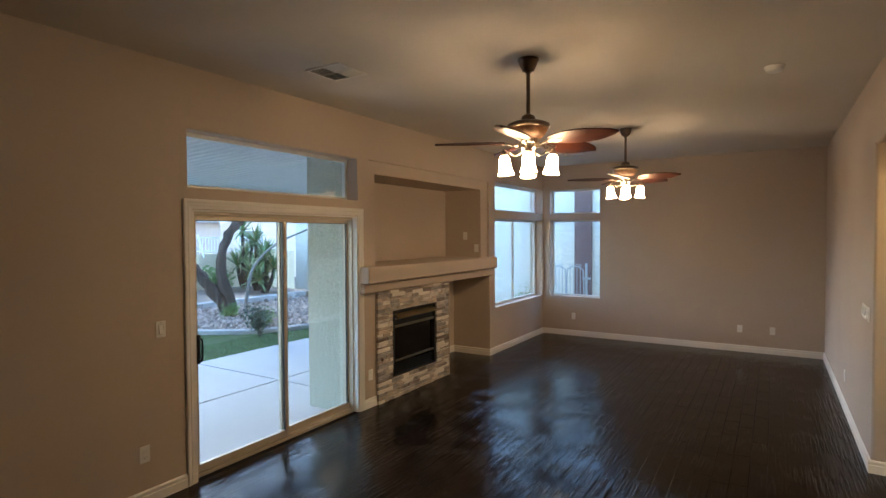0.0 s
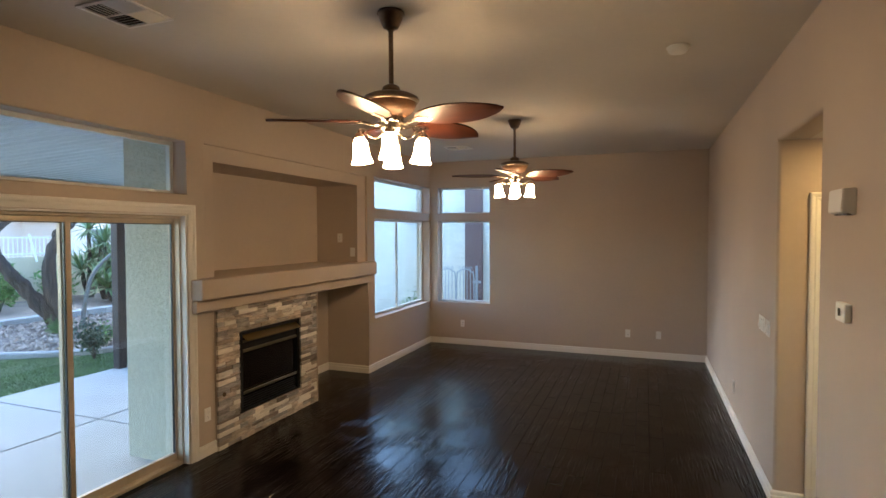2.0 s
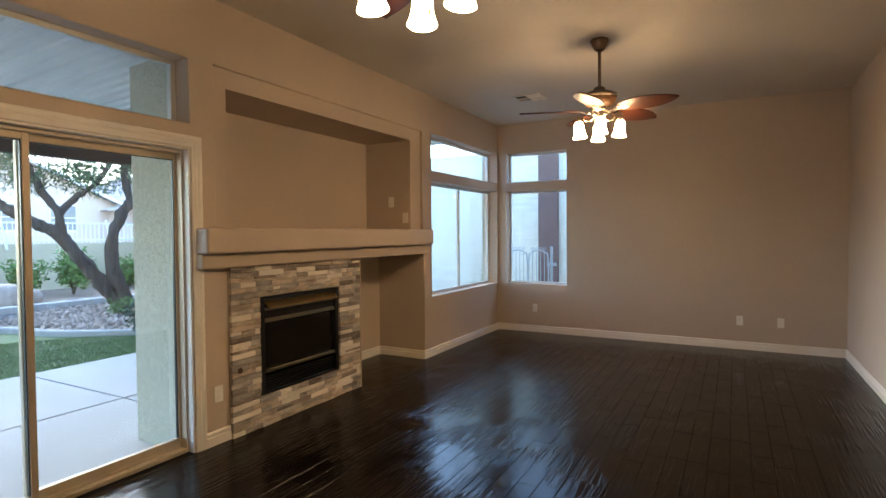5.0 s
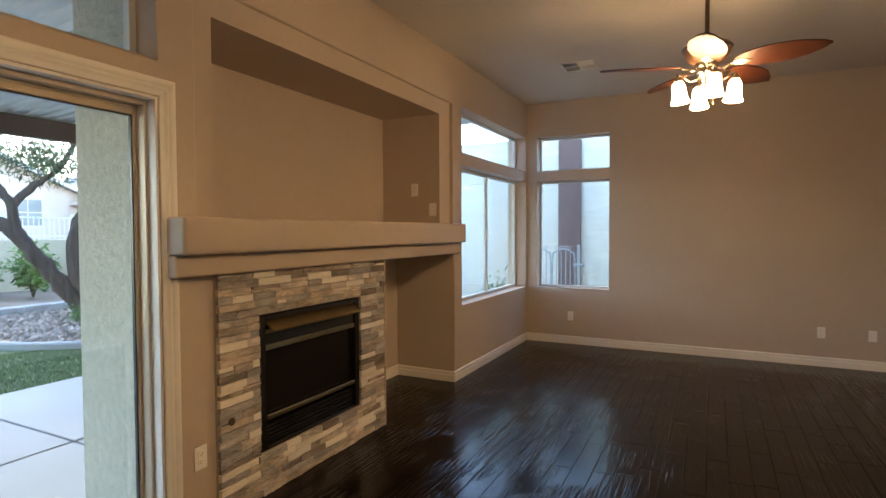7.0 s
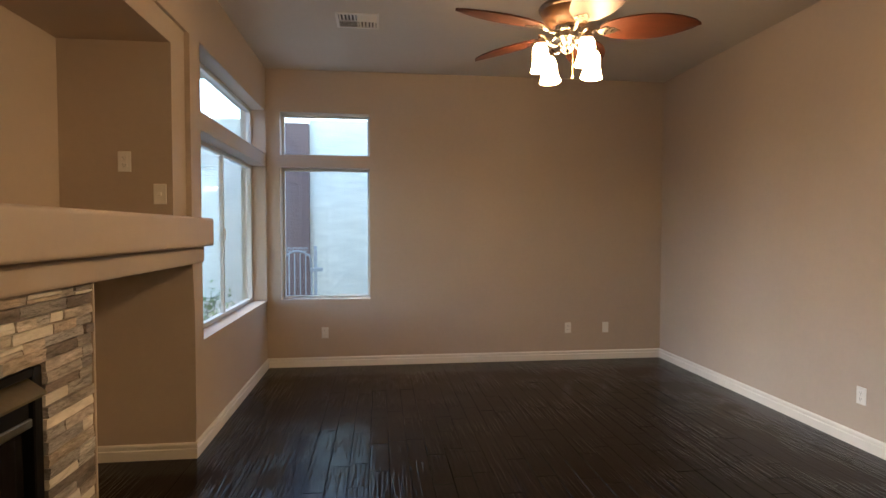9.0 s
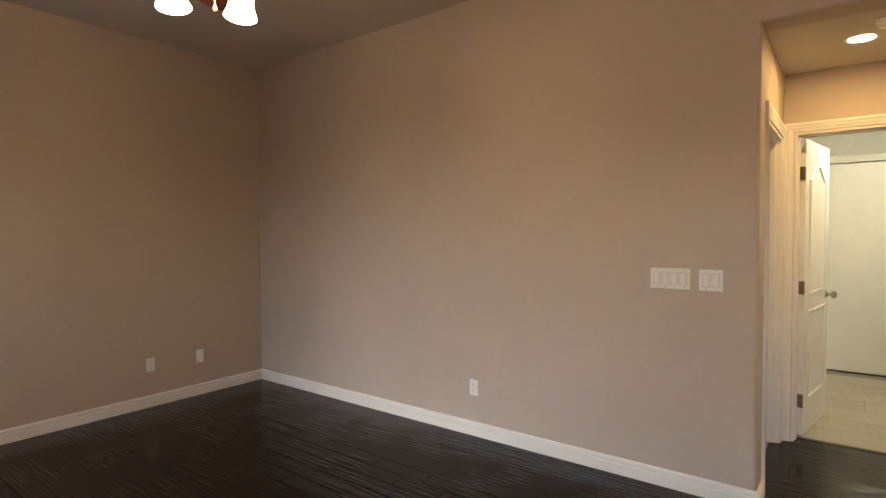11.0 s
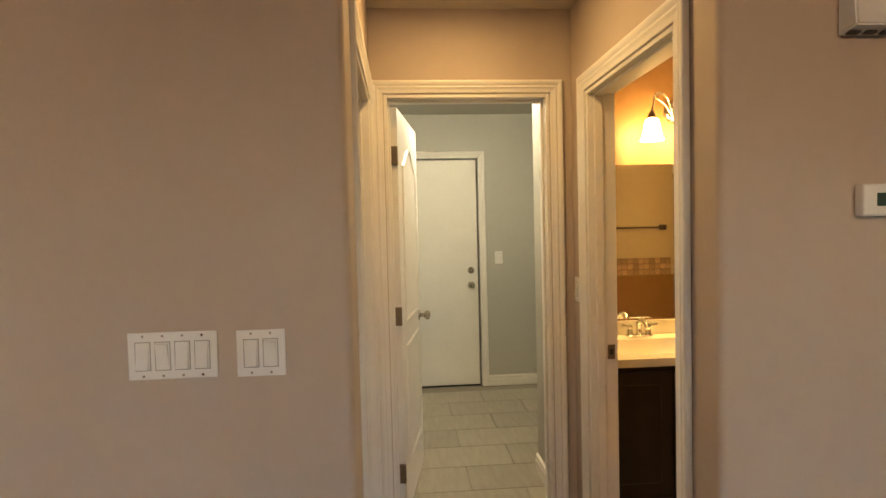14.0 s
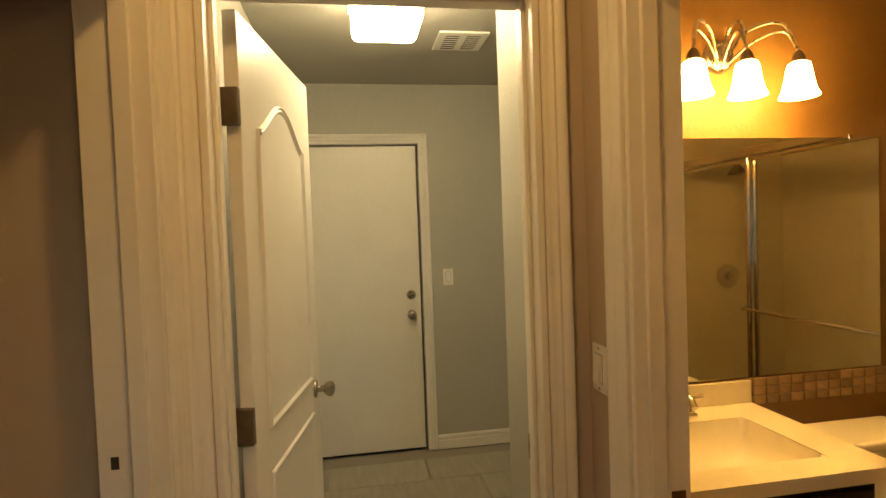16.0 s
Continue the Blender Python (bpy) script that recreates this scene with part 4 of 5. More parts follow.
def vent(x0, y0, x1, y1, z, label):
    v = thing("ceiling_vent", ((x0 + x1) / 2, (y0 + y1) / 2, z), label, "air vent", "ceiling vents")
    w, d = (x1 - x0) / 2, (y1 - y0) / 2
    bm = bmesh.new()
    for a in ((-w, -d, w, -d + 0.022), (-w, d - 0.022, w, d), (-w, -d + 0.022, -w + 0.022, d - 0.022), (w - 0.022, -d + 0.022, w, d - 0.022),
              (-0.006, -d + 0.022, 0.006, d - 0.022), (-w + 0.022, -0.006, -0.006, 0.006), (0.006, -0.006, w - 0.022, 0.006)):
        bx(bm, a[0], a[1], -0.010, a[2], a[3], -0.0005, 0.002, 1)
    part("frame", bm, M_WHITE, v)
    part("backing", box(-w + 0.02, -d + 0.02, -0.0025, w - 0.02, d - 0.02, -0.001), M_SLOT, v)
    n = 5
    quads = ((-w + 0.022, -d + 0.022, -0.006, -0.006, 35), (0.006, -d + 0.022, w - 0.022, -0.006, -35), (-w + 0.022, 0.006, -0.006, d - 0.022, 35), (0.006, 0.006, w - 0.022, d - 0.022, -35))
    for i, (a0, b0, a1, b1, tilt) in enumerate(quads):
        for k in range(n):
            bm = bmesh.new()
            if i in (0, 3):
                bx(bm, -0.010, -(b1 - b0) / 2, -0.0006, 0.010, (b1 - b0) / 2, 0.0006)
                m = pose(a0 + (a1 - a0) * (k + 0.5) / n, (b0 + b1) / 2, -0.008, 0, tilt, 0)
            else:
                bx(bm, -(a1 - a0) / 2, -0.010, -0.0006, (a1 - a0) / 2, 0.010, 0.0006)
                m = pose((a0 + a1) / 2, b0 + (b1 - b0) * (k + 0.5) / n, -0.008, tilt, 0, 0)
            s = part("slat", bm, M_WHITE, v)
            s.matrix_basis = m
    return v


vent(0.645, 3.135, 0.98, 3.455, H, "white four-way ceiling air register")
vent(0.812, 8.13, 1.143, 8.42, H, "white four-way ceiling air register")

dl = thing("downlight", (4.85, 4.963, HALL), "lit recessed round downlight in the hall ceiling", "downlight")
part("trim_ring", lathe([(0.082, -0.0005), (0.082, -0.005), (0.068, -0.008), (0.060, -0.005), (0.060, -0.0005)], 32), M_WHITE, dl, smooth=True)
part("lens", lathe([(0.0595, -0.003), (0.05, -0.006), (0.0, -0.008)], 32), M_DOWN, dl, "glowing lens")


# ---- doors ----
def bead(bm, pts, face, s, w=0.016, h=0.007):
    """A moulded bead along a closed outline of (u, z) points on a door face."""
    n = len(pts)
    cu, cz = sum(p[0] for p in pts) / n, sum(p[1] for p in pts) / n
    rings = []
    for inset, out in ((0.0, 0.0), (0.35, 1.0), (0.65, 0.35), (1.0, 0.75), (1.5, 0.0)):
        ring = []
        for i, (u, z) in enumerate(pts):
            a, b = pts[i - 1], pts[(i + 1) % n]
            tu, tz = b[0] - a[0], b[1] - a[1]
            l = math.hypot(tu, tz)
            nu, nz = -tz / l, tu / l
            if (cu - u) * nu + (cz - z) * nz < 0:
                nu, nz = -nu, -nz
            ring.append(bm.verts.new((u + nu * w * inset, face + s * (0.0004 + h * out), z + nz * w * inset)))
        rings.append(ring)
    for a, b in zip(rings, rings[1:]):
        for i in range(n):
            bm.faces.new((a[i], a[(i + 1) % n], b[(i + 1) % n], b[i]))


leaf = thing("door_2", pose(5.578, 5.281, 0.012, 0, 0, -9.0), "white two-panel arched interior door standing open", "door", kind="structure")
W, DH, T = 0.707, 2.052, 0.035
part("door_leaf", box(0, -T, 0, W, 0, DH, 0.002, 1), M_WHITE, leaf)
for face, s in ((-T, -1), (0, 1)):
    bm = bmesh.new()
    arch = [(0.11, 0.98), (W - 0.11, 0.98), (W - 0.11, 1.785)]
    for i in range(1, 16):
        q = i / 16
        u = (W - 0.11) + (0.22 - W) * q
        arch.append((u, 1.785 + 0.11 * (0.5 - 0.5 * math.cos(2 * math.pi * q)) ** 0.8))
    arch.append((0.11, 1.785))
    bead(bm, arch, face, s)
    bead(bm, [(0.11, 0.24), (W - 0.11, 0.24), (W - 0.11, 0.86), (0.11, 0.86)], face, s)
    part("panel_moulding", bm, M_WHITE, leaf, smooth=True)
for hz in (0.24, 1.028, 1.815):
    bm = box(-0.020, -T - 0.0018, hz - 0.045, 0.0, 0.004, hz + 0.045, 0.0008, 1)
    tube([(-0.004, 0.006, hz - 0.045), (-0.004, 0.006, hz + 0.045)], 0.006, 10, bm)
    part("hinge", bm, M_BRONZE_HW, leaf, "antique bronze butt hinge")
for s, y in ((1, -T), (-1, 0)):
    k = part("door_knob", lathe([(0.032, 0.0), (0.031, 0.005), (0.013, 0.009), (0.011, 0.030), (0.020, 0.036), (0.028, 0.048), (0.027, 0.062), (0.015, 0.070), (0.0, 0.071)], 24), M_NICKEL, leaf, "brushed nickel knob", smooth=True)
    k.matrix_basis = pose(W - 0.065, y, 0.93, 90 * s, 0, 0)

gd = thing("door_3", (7.86, 4.538, 0.012), "closed flush white door to the garage", "door", kind="structure")
part("door_leaf", box(0, 0.004, 0, 0.04, 0.80, 2.085, 0.002, 1), M_WHITE, gd)
part("weather_strip", box(-0.004, 0.004, -0.010, 0.04, 0.80, -0.001), M_BLACK, gd)
for z, prof in ((0.93, [(0.032, 0.0), (0.031, 0.005), (0.013, 0.009), (0.011, 0.030), (0.020, 0.036), (0.028, 0.048), (0.027, 0.062), (0.015, 0.070), (0.0, 0.071)]), (1.066, [(0.032, 0.0), (0.031, 0.010), (0.026, 0.016), (0.010, 0.018), (0.0, 0.018)])):
    k = part("door_knob" if z < 1 else "deadbolt", lathe(prof, 24), M_NICKEL, gd, smooth=True)
    k.matrix_basis = pose(0, 0.068, z, 0, -90, 0)

def strike(m, label="bronze strike plate in the door lining", finish=None):
    s = thing("strike_plate", m, label, "strike plate", "strike plates")
    bm = bmesh.new()
    holed(bm, "y", 0.0003, 0.0022, -0.016, 0.016, -0.032, 0.032, [(-0.008, 0.008, -0.013, 0.013)])
    part("plate", bm, finish or M_BRONZE_HW, s)
    part("latch_hole", box(-0.008, 0.0002, -0.013, 0.008, 0.0006, 0.013), M_SLOT, s)


strike(pose(5.535, 4.546, 0.925))
strike(pose(5.216, 4.328, 0.905, 0, 0, 90))
strike(pose(5.334, 5.470, 0.92, 0, 0, 90))
strike(pose(5.334, 5.470, 1.07, 0, 0, 90), "white-painted deadbolt strike plate with dark hole", M_WHITE)


# ---- laundry fittings ----
lamp = thing("ceiling_light", (6.38, 4.82, 2.505), "lit square wraparound ceiling light", "ceiling light")
part("base", box(-0.155, -0.15, -0.065, 0.155, 0.15, -0.0005, 0.004, 2), M_WHITE, lamp)
part("diffuser", box(-0.145, -0.138, -0.190, 0.145, 0.138, -0.066, 0.035, 3), M_LAUND, lamp, "glowing white diffuser", smooth=True)
v = thing("exhaust_vent", (6.98, 4.39, 2.505), "white square ceiling exhaust grille", "air vent")
part("frame", box(-0.13, -0.13, -0.012, 0.13, 0.13, -0.0005, 0.005, 2), M_PLATE, v)
for k in range(7):
    for sx in (-1, 1):
        part("slot", box(-0.09 + k * 0.030, sx * 0.055 - 0.036, -0.0128, -0.080 + k * 0.030, sx * 0.055 + 0.036, -0.0118), M_SLOT, v)


# ---- bathroom ----
van = thing("vanity_cabinet", (5.46, 3.545, 0), "espresso vanity cabinet under cream counter", "vanity cabinet")
bm = box(0.02, 0, 0.09, 0.555, 0.735, 0.60, 0.003, 1)
for q in ((0.02, 0, 0.045, 0.735), (0.045, 0, 0.555, 0.02), (0.045, 0.715, 0.555, 0.735)):
    bx(bm, q[0], q[1], 0.575, q[2], q[3], 0.7695)
part("body", bm, M_ESPRESSO, van)
part("toe_kick", box(0.08, 0.0, 0.0, 0.555, 0.735, 0.09), M_ESPRESSO, van)
for ya, yb in ((0.02, 0.36), (0.375, 0.715)):
    dr = part("door", box(0.002, ya, 0.12, 0.02, yb, 0.735, 0.004, 2), M_ESPRESSO, van)
    part("panel", box(-0.003, ya + 0.06, 0.18, 0.003, yb - 0.06, 0.675, 0.003, 1), M_ESPRESSO, dr)
top = thing("washbasin_counter", (5.43, 3.512, 0.77), "cream cultured marble vanity top with rectangular basin", "vanity top")
bm = bmesh.new()
D, WY, ZT2 = 0.588, 0.765, 0.04
xs, ys = (0.0, 0.10, 0.44, D), (0.0, 0.14, 0.64, WY)
for i in range(3):
    for j in range(3):
        if (i, j) != (1, 1):
            quad(bm, (xs[i], ys[j], ZT2), (xs[i + 1], ys[j], ZT2), (xs[i + 1], ys[j + 1], ZT2), (xs[i], ys[j + 1], ZT2))
for p, q in (((0, 0), (D, 0)), ((D, 0), (D, WY)), ((D, WY), (0, WY)), ((0, WY), (0, 0))):
    quad(bm, (*p, 0), (*q, 0), (*q, ZT2), (*p, ZT2))
quad(bm, (0, 0, 0), (0.1, 0, 0), (0.1, WY, 0), (0, WY, 0))
quad(bm, (0, 0, 0), (D, 0, 0), (D, 0.02, 0), (0, 0.02, 0))
bmesh.ops.remove_doubles(bm, verts=bm.verts, dist=1e-5)
part("slab", bm, M_COUNTER, top)
bm = bmesh.new()
rings = []
for k in range(6):
    s = k / 5
    ins = 0.0 + 0.10 * s ** 1.6
    z = ZT2 - 0.012 - 0.115 * math.sin(s * math.pi / 2)
    if k == 0:
        ins, z = 0.0, ZT2
    x0, x1, y0, y1, r = 0.10 + ins, 0.44 - ins, 0.14 + ins, 0.64 - ins, 0.03
    ring = []
    for cx, cy, a0 in ((x1 - r, y1 - r, 0), (x0 + r, y1 - r, 90), (x0 + r, y0 + r, 180), (x1 - r, y0 + r, 270)):
        for a in (0, 30, 60, 90):
            if k == 0:
                qx, qy = (x1 if cx > 0.27 else x0), (y1 if cy > 0.39 else y0)
                ring.append(bm.verts.new((cx + r * math.cos(radians(a0 + a)), cy + r * math.sin(radians(a0 + a)), z - 0.001)))
            else:
                ring.append(bm.verts.new((cx + r * math.cos(radians(a0 + a)), cy + r * math.sin(radians(a0 + a)), z)))
    rings.append(ring)
for a, b in zip(rings, rings[1:]):
    for i in range(len(a)):
        bm.faces.new((a[i], a[(i + 1) % len(a)], b[(i + 1) % len(a)], b[i]))
bm.faces.new(rings[-1])
for (cx, cy), k in (((0.44, 0.64), 0), ((0.10, 0.64), 4), ((0.10, 0.14), 8), ((0.44, 0.14), 12)):
    c = bm.verts.new((cx, cy, ZT2 - 0.001))
    for i in range(3):
        bm.faces.new((c, rings[0][k + i], rings[0][k + i + 1]))
part("basin", bm, M_CERAMIC, top, "recessed cream basin", smooth=True)
part("drain", lathe([(0.022, -0.083), (0.020, -0.078), (0.0, -0.077)], 16, None, (0.27, 0.39, 0)), M_CHROME, top)
part("backsplash", box(D - 0.02, 0.0, ZT2, D, WY, ZT2 + 0.085, 0.003, 2), M_COUNTER, top)

fc = thing("faucet", (5.925, 3.88, 0.81), "chrome two-handle centerset faucet on the vanity top", "faucet")
bm = box(-0.026, -0.075, 0.0, 0.026, 0.075, 0.018, 0.008, 3)
part("base", bm, M_CHROME, fc, smooth=True)
part("spout", tube(curve_pts([(0, 0, 0.015), (0, 0, 0.075), (-0.03, 0, 0.105), (-0.085, 0, 0.095), (-0.115, 0, 0.070)], 6), [0.017] * 8 + [0.013] * 17, 12), M_CHROME, fc, smooth=True)
for s in (-1, 1):
    bm = lathe([(0.019, 0.016), (0.017, 0.040), (0.012, 0.050), (0.016, 0.062), (0.010, 0.074), (0.0, 0.076)], 16, None, (0, s * 0.055, 0))
    tube([(0, s * 0.055, 0.064), (-0.012, s * 0.105, 0.074)], [0.007, 0.009], 8, bm)
    part("handle", bm, M_CHROME, fc, smooth=True)

mir = thing("mirror", (6.0195, 2.915, 0.905), "large frameless wall mirror above the vanity", "mirror")
part("glass", box(-0.006, 0, 0, -0.0005, 1.36, 0.912), M_MIRROR, mir)
for y in (0.12, 1.2):
    part("clip", box(-0.009, y, 0.905, -0.0005, y + 0.018, 0.922, 0.002, 1), M_CHROME, mir, "clear mirror clip")

mos = thing("mosaic_band", (6.0195, 2.83, 0.795), "tan square mosaic tile band below the mirror", "tile band", kind="structure")
part("bed", box(-0.004, 0.0, 0.0, -0.0003, 0.72, 0.104), M_DGROUT, mos)
tile_me = mesh_of("tile", box(-0.0095, 0.0015, 0.0012, -0.0035, 0.0535, 0.0335, 0.0015, 1), M_MOSAIC)
for j in range(3):
    for i in range(13):
        o = new("tile", tile_me)
        o.parent = mos
        o.location = (0, i * 0.0553, j * 0.0347)
dado = thing("mosaic_border", (4.4405, 2.83, 1.012), "tan square mosaic tile border above the brown dado", "tile border", kind="structure")
part("bed", box(0.0003, 0.0, 0.0, 0.004, 1.41, 0.15), M_DGROUT, dado)
tile_me2 = mesh_of("tile", box(0.0035, 0.0015, 0.0015, 0.0095, 0.0485, 0.0485, 0.0015, 1), M_MOSAIC)
for j in range(3):
    for i in range(28):
        o = new("tile", tile_me2)
        o.parent = dado
        o.location = (0, i * 0.0503, j * 0.050)

vl = thing("vanity_light", (6.019, 3.612, 2.118), "brushed nickel three-arm vanity light with lit bell shades", "vanity light")
k = part("backplate", lathe([(0.062, 0.0), (0.060, 0.010), (0.045, 0.022), (0.020, 0.030), (0.0, 0.031)], 28), M_NICKEL, vl, smooth=True)
k.matrix_basis = pose(-0.001, 0, 0, 0, -90, 0)
vshade = mesh_of("shade", lathe([(0.020, 0.0), (0.034, -0.006), (0.040, -0.025), (0.045, -0.06), (0.053, -0.095), (0.064, -0.122), (0.060, -0.124), (0.046, -0.09), (0.036, -0.03), (0.016, -0.008)], 20), M_VSHADE, True)
vcap = mesh_of("socket_cap", lathe([(0.004, 0.040), (0.012, 0.034), (0.020, 0.020), (0.024, 0.0), (0.020, -0.004)], 16), M_BRONZE, True)
for dy in (-0.205, 0.0, 0.205):
    bm = tube(curve_pts([(-0.02, dy * 0.08, -0.02), (-0.06, dy * 0.35, 0.075), (-0.12, dy * 0.8, 0.085), (-0.15, dy, -0.02)], 7), 0.006, 8)
    tube(curve_pts([(-0.025, dy * 0.08, -0.035), (-0.07, dy * 0.45, 0.035), (-0.12, dy * 0.85, 0.055), (-0.15, dy, -0.025)], 7), 0.0045, 8, bm)
    arm = part("arm", bm, M_NICKEL, vl, smooth=True)
    for nm, me, z in (("socket_cap", vcap, -0.058), ("shade", vshade, -0.060)):
        o = new(nm, me)
        o.parent = arm
        o.location = (-0.15, dy, z)

tl = thing("toilet", (6.015, 3.135, 0), "cream porcelain toilet with closed lid beside the vanity", "toilet")
part("tank", box(-0.20, -0.195, 0.36, -0.012, 0.215, 0.667, 0.025, 3), M_CERAMIC, tl, smooth=True)
part("tank_lid", box(-0.235, -0.215, 0.668, -0.008, 0.235, 0.706, 0.016, 4), M_CERAMIC, tl, smooth=True)
part("flush_lever", tube([(-0.20, 0.17, 0.66), (-0.222, 0.17, 0.66), (-0.226, 0.10, 0.655)], 0.006, 8), M_CHROME, tl, smooth=True)


def oval(bm, x0, x1, w, z0, z1, shrink=1.0, n=28):
    rows = []
    for z, s in ((z0, shrink), (z1, 1.0)):
        rows.append([bm.verts.new(((x0 + x1) / 2 + (x1 - x0) / 2 * s * math.cos(2 * math.pi * i / n), w / 2 * s * math.sin(2 * math.pi * i / n), z)) for i in range(n)])
    for i in range(n):
        bm.faces.new((rows[0][i], rows[0][(i + 1) % n], rows[1][(i + 1) % n], rows[1][i]))
    bm.faces.new(rows[0][::-1]), bm.faces.new(rows[1])
    return bm


part("bowl", oval(oval(bmesh.new(), -0.68, -0.20, 0.36, 0.18, 0.345, 0.62), -0.58, -0.16, 0.24, 0.0, 0.18, 1.0), M_CERAMIC, tl, smooth=True)
part("seat", oval(bmesh.new(), -0.69, -0.21, 0.37, 0.347, 0.362), M_CERAMIC, tl, smooth=True)
part("lid", oval(bmesh.new(), -0.695, -0.215, 0.375, 0.364, 0.382), M_CERAMIC, tl, smooth=True)

bar = thing("towel_bar", (4.444, 3.20, 1.435), "dark bronze towel bar with square posts", "towel bar")
part("rod", tube([(0.06, -0.28, 0), (0.06, 0.28, 0)], 0.008, 10), M_BRONZE, bar)
for s in (-1, 1):
    part("post", box(0.0, s * 0.28 - 0.022, -0.022, 0.072, s * 0.28 + 0.022, 0.022, 0.005, 1), M_BRONZE, bar)

# shower
structure("wall_shower_back", box(4.44, 1.85, 0, 6.03, 1.95, HALL), M_SHOWER)
structure("wall_shower_west", box(4.44, 1.95, 0, 4.452, 2.804, HALL), M_SHOWER)
structure("wall_shower_east", box(6.02, 1.95, 0, 6.03, 2.824, HALL), M_SHOWER)
structure("trim", box(4.453, 2.745, 0.0, 6.018, 2.825, 0.14, 0.01, 2), M_SHOWER, "cream shower curb")
col = thing("tile_column", (6.0195, 2.74, 0.0), "cream square tile edging beside the shower", "wall tiles", kind="structure")
wt = mesh_of("tile", box(-0.012, 0.001, 0.001, -0.0003, 0.083, 0.103, 0.002, 1), M_WTILE)
for j in range(20):
    o = new("tile", wt)
    o.parent = col
    o.location = (0, 0, 0.10 + j * 0.105)
sd = thing("shower_door", (0, 2.785, 0), "framed two-panel sliding glass shower door with chrome rails", "shower door")
bm = bmesh.new()
bx(bm, 4.455, -0.03, 1.86, 6.005, 0.03, 1.91, 0.003, 1)
bx(bm, 4.455, -0.03, 0.141, 6.005, 0.03, 0.17, 0.003, 1)
bx(bm, 4.455, -0.025, 0.17, 4.485, 0.025, 1.86, 0.003, 1)
bx(bm, 5.975, -0.025, 0.17, 6.005, 0.025, 1.86, 0.003, 1)
part("frame", bm, M_CHROME, sd)
for xa, xb, y in ((4.487, 5.185, -0.012), (5.135, 5.973, 0.012)):
    bm = bmesh.new()
    for a in ((xa, 0.175, xa + 0.022, 1.855), (xb - 0.022, 0.175, xb, 1.855), (xa + 0.022, 1.833, xb - 0.022, 1.855), (xa + 0.022, 0.175, xb - 0.022, 0.197)):
        bx(bm, a[0], y - 0.008, a[1], a[2], y + 0.008, a[3], 0.002, 1)
    p = part("door_panel", bm, M_CHROME, sd)
    g = part("pane", box(xa + 0.02, y - 0.002, 0.19, xb - 0.02, y + 0.002, 1.84), M_GLASS, p)
    g.visible_shadow = False
part("towel_rail", tube([(5.15, 0.022, 1.01), (5.15, 0.06, 1.01), (5.955, 0.06, 1.01), (5.955, 0.022, 1.01)], 0.009, 10), M_CHROME, sd, smooth=True)
sh = thing("wall_shower", (4.452, 2.405, 1.915), "dark bronze shower head on the shower wall", "shower head")
part("arm", tube(curve_pts([(0, 0, 0.03), (0.06, 0, 0.03), (0.11, 0, -0.01)], 6), 0.009, 8), M_BRONZE, sh, smooth=True)
part("head", lathe([(0.014, 0.0), (0.020, -0.025), (0.058, -0.075), (0.060, -0.088), (0.0, -0.088)], 20, None, (0.12, 0, -0.01)), M_BRONZE, sh, smooth=True)
sv = thing("shower_valve", pose(4.4525, 2.40, 1.12, 0, 90, 0), "round chrome shower valve with lever", "shower valve")
part("plate", lathe([(0.085, 0.0), (0.083, 0.006), (0.03, 0.014), (0.026, 0.040), (0.0, 0.042)], 28), M_CHROME, sv, smooth=True)
part("lever", tube([(0, 0, 0.04), (0.0, -0.05, 0.05)], 0.008, 8), M_CHROME, sv, smooth=True)


# ---- the yard ----
def stuff_mesh(name, verts, faces, material, label, category):
    me = bpy.data.meshes.new(name)
    me.from_pydata(verts, [], faces)
    me.materials.append(material)
    return tagged(new(name, me), label, category, kind="stuff")


ry = random.Random(11)
structure("ground", box(-400, -400, -0.6, 400, 400, -0.135), M_DIRT)
patio = structure("patio", box(-3.80, -3.0, -0.30, -0.237, 12.0, -0.118), M_GAP)
for xa, xb in ((-3.80, -1.986), (-1.964, -0.237)):
    for ya, yb in ((-3.0, -0.53), (-0.508, 2.315), (2.337, 5.145), (5.167, 7.96), (7.982, 12.0)):
        part("slab", box(xa, ya, -0.2, xb, yb, -0.10, 0.006, 1), M_CONC, patio)
structure("lawn", box(-7.9, -3.0, -0.30, -3.80, 12.0, -0.125), M_TURF)
nb = 110000
rg = np.random.RandomState(3)
gx = rg.uniform(-7.2, -3.83, nb)
gy = rg.uniform(2.2, 9.4, nb)
keep = (gx > -5.35 - 0.9 * np.clip((7.4 - gy) / 1.5, 0, 1.6)) & (gy < 9.2)
gx, gy = gx[keep], gy[keep]
n = len(gx)
ang, hgt, wid = rg.uniform(0, 6.283, n), rg.uniform(0.012, 0.028, n), rg.uniform(0.0025, 0.005, n)
lean = rg.uniform(-0.02, 0.02, (n, 2))
gv = np.empty((n, 3, 3))
gv[:, 0] = np.stack([gx - wid * np.cos(ang), gy - wid * np.sin(ang), np.full(n, -0.126)], 1)
gv[:, 1] = np.stack([gx + wid * np.cos(ang), gy + wid * np.sin(ang), np.full(n, -0.126)], 1)
gv[:, 2] = np.stack([gx + lean[:, 0], gy + lean[:, 1], -0.125 + hgt], 1)
stuff_mesh("grass", gv.reshape(-1, 3).tolist(), np.arange(3 * n).reshape(-1, 3).tolist(), M_GRASS, "short green lawn grass beyond the patio", "grass")

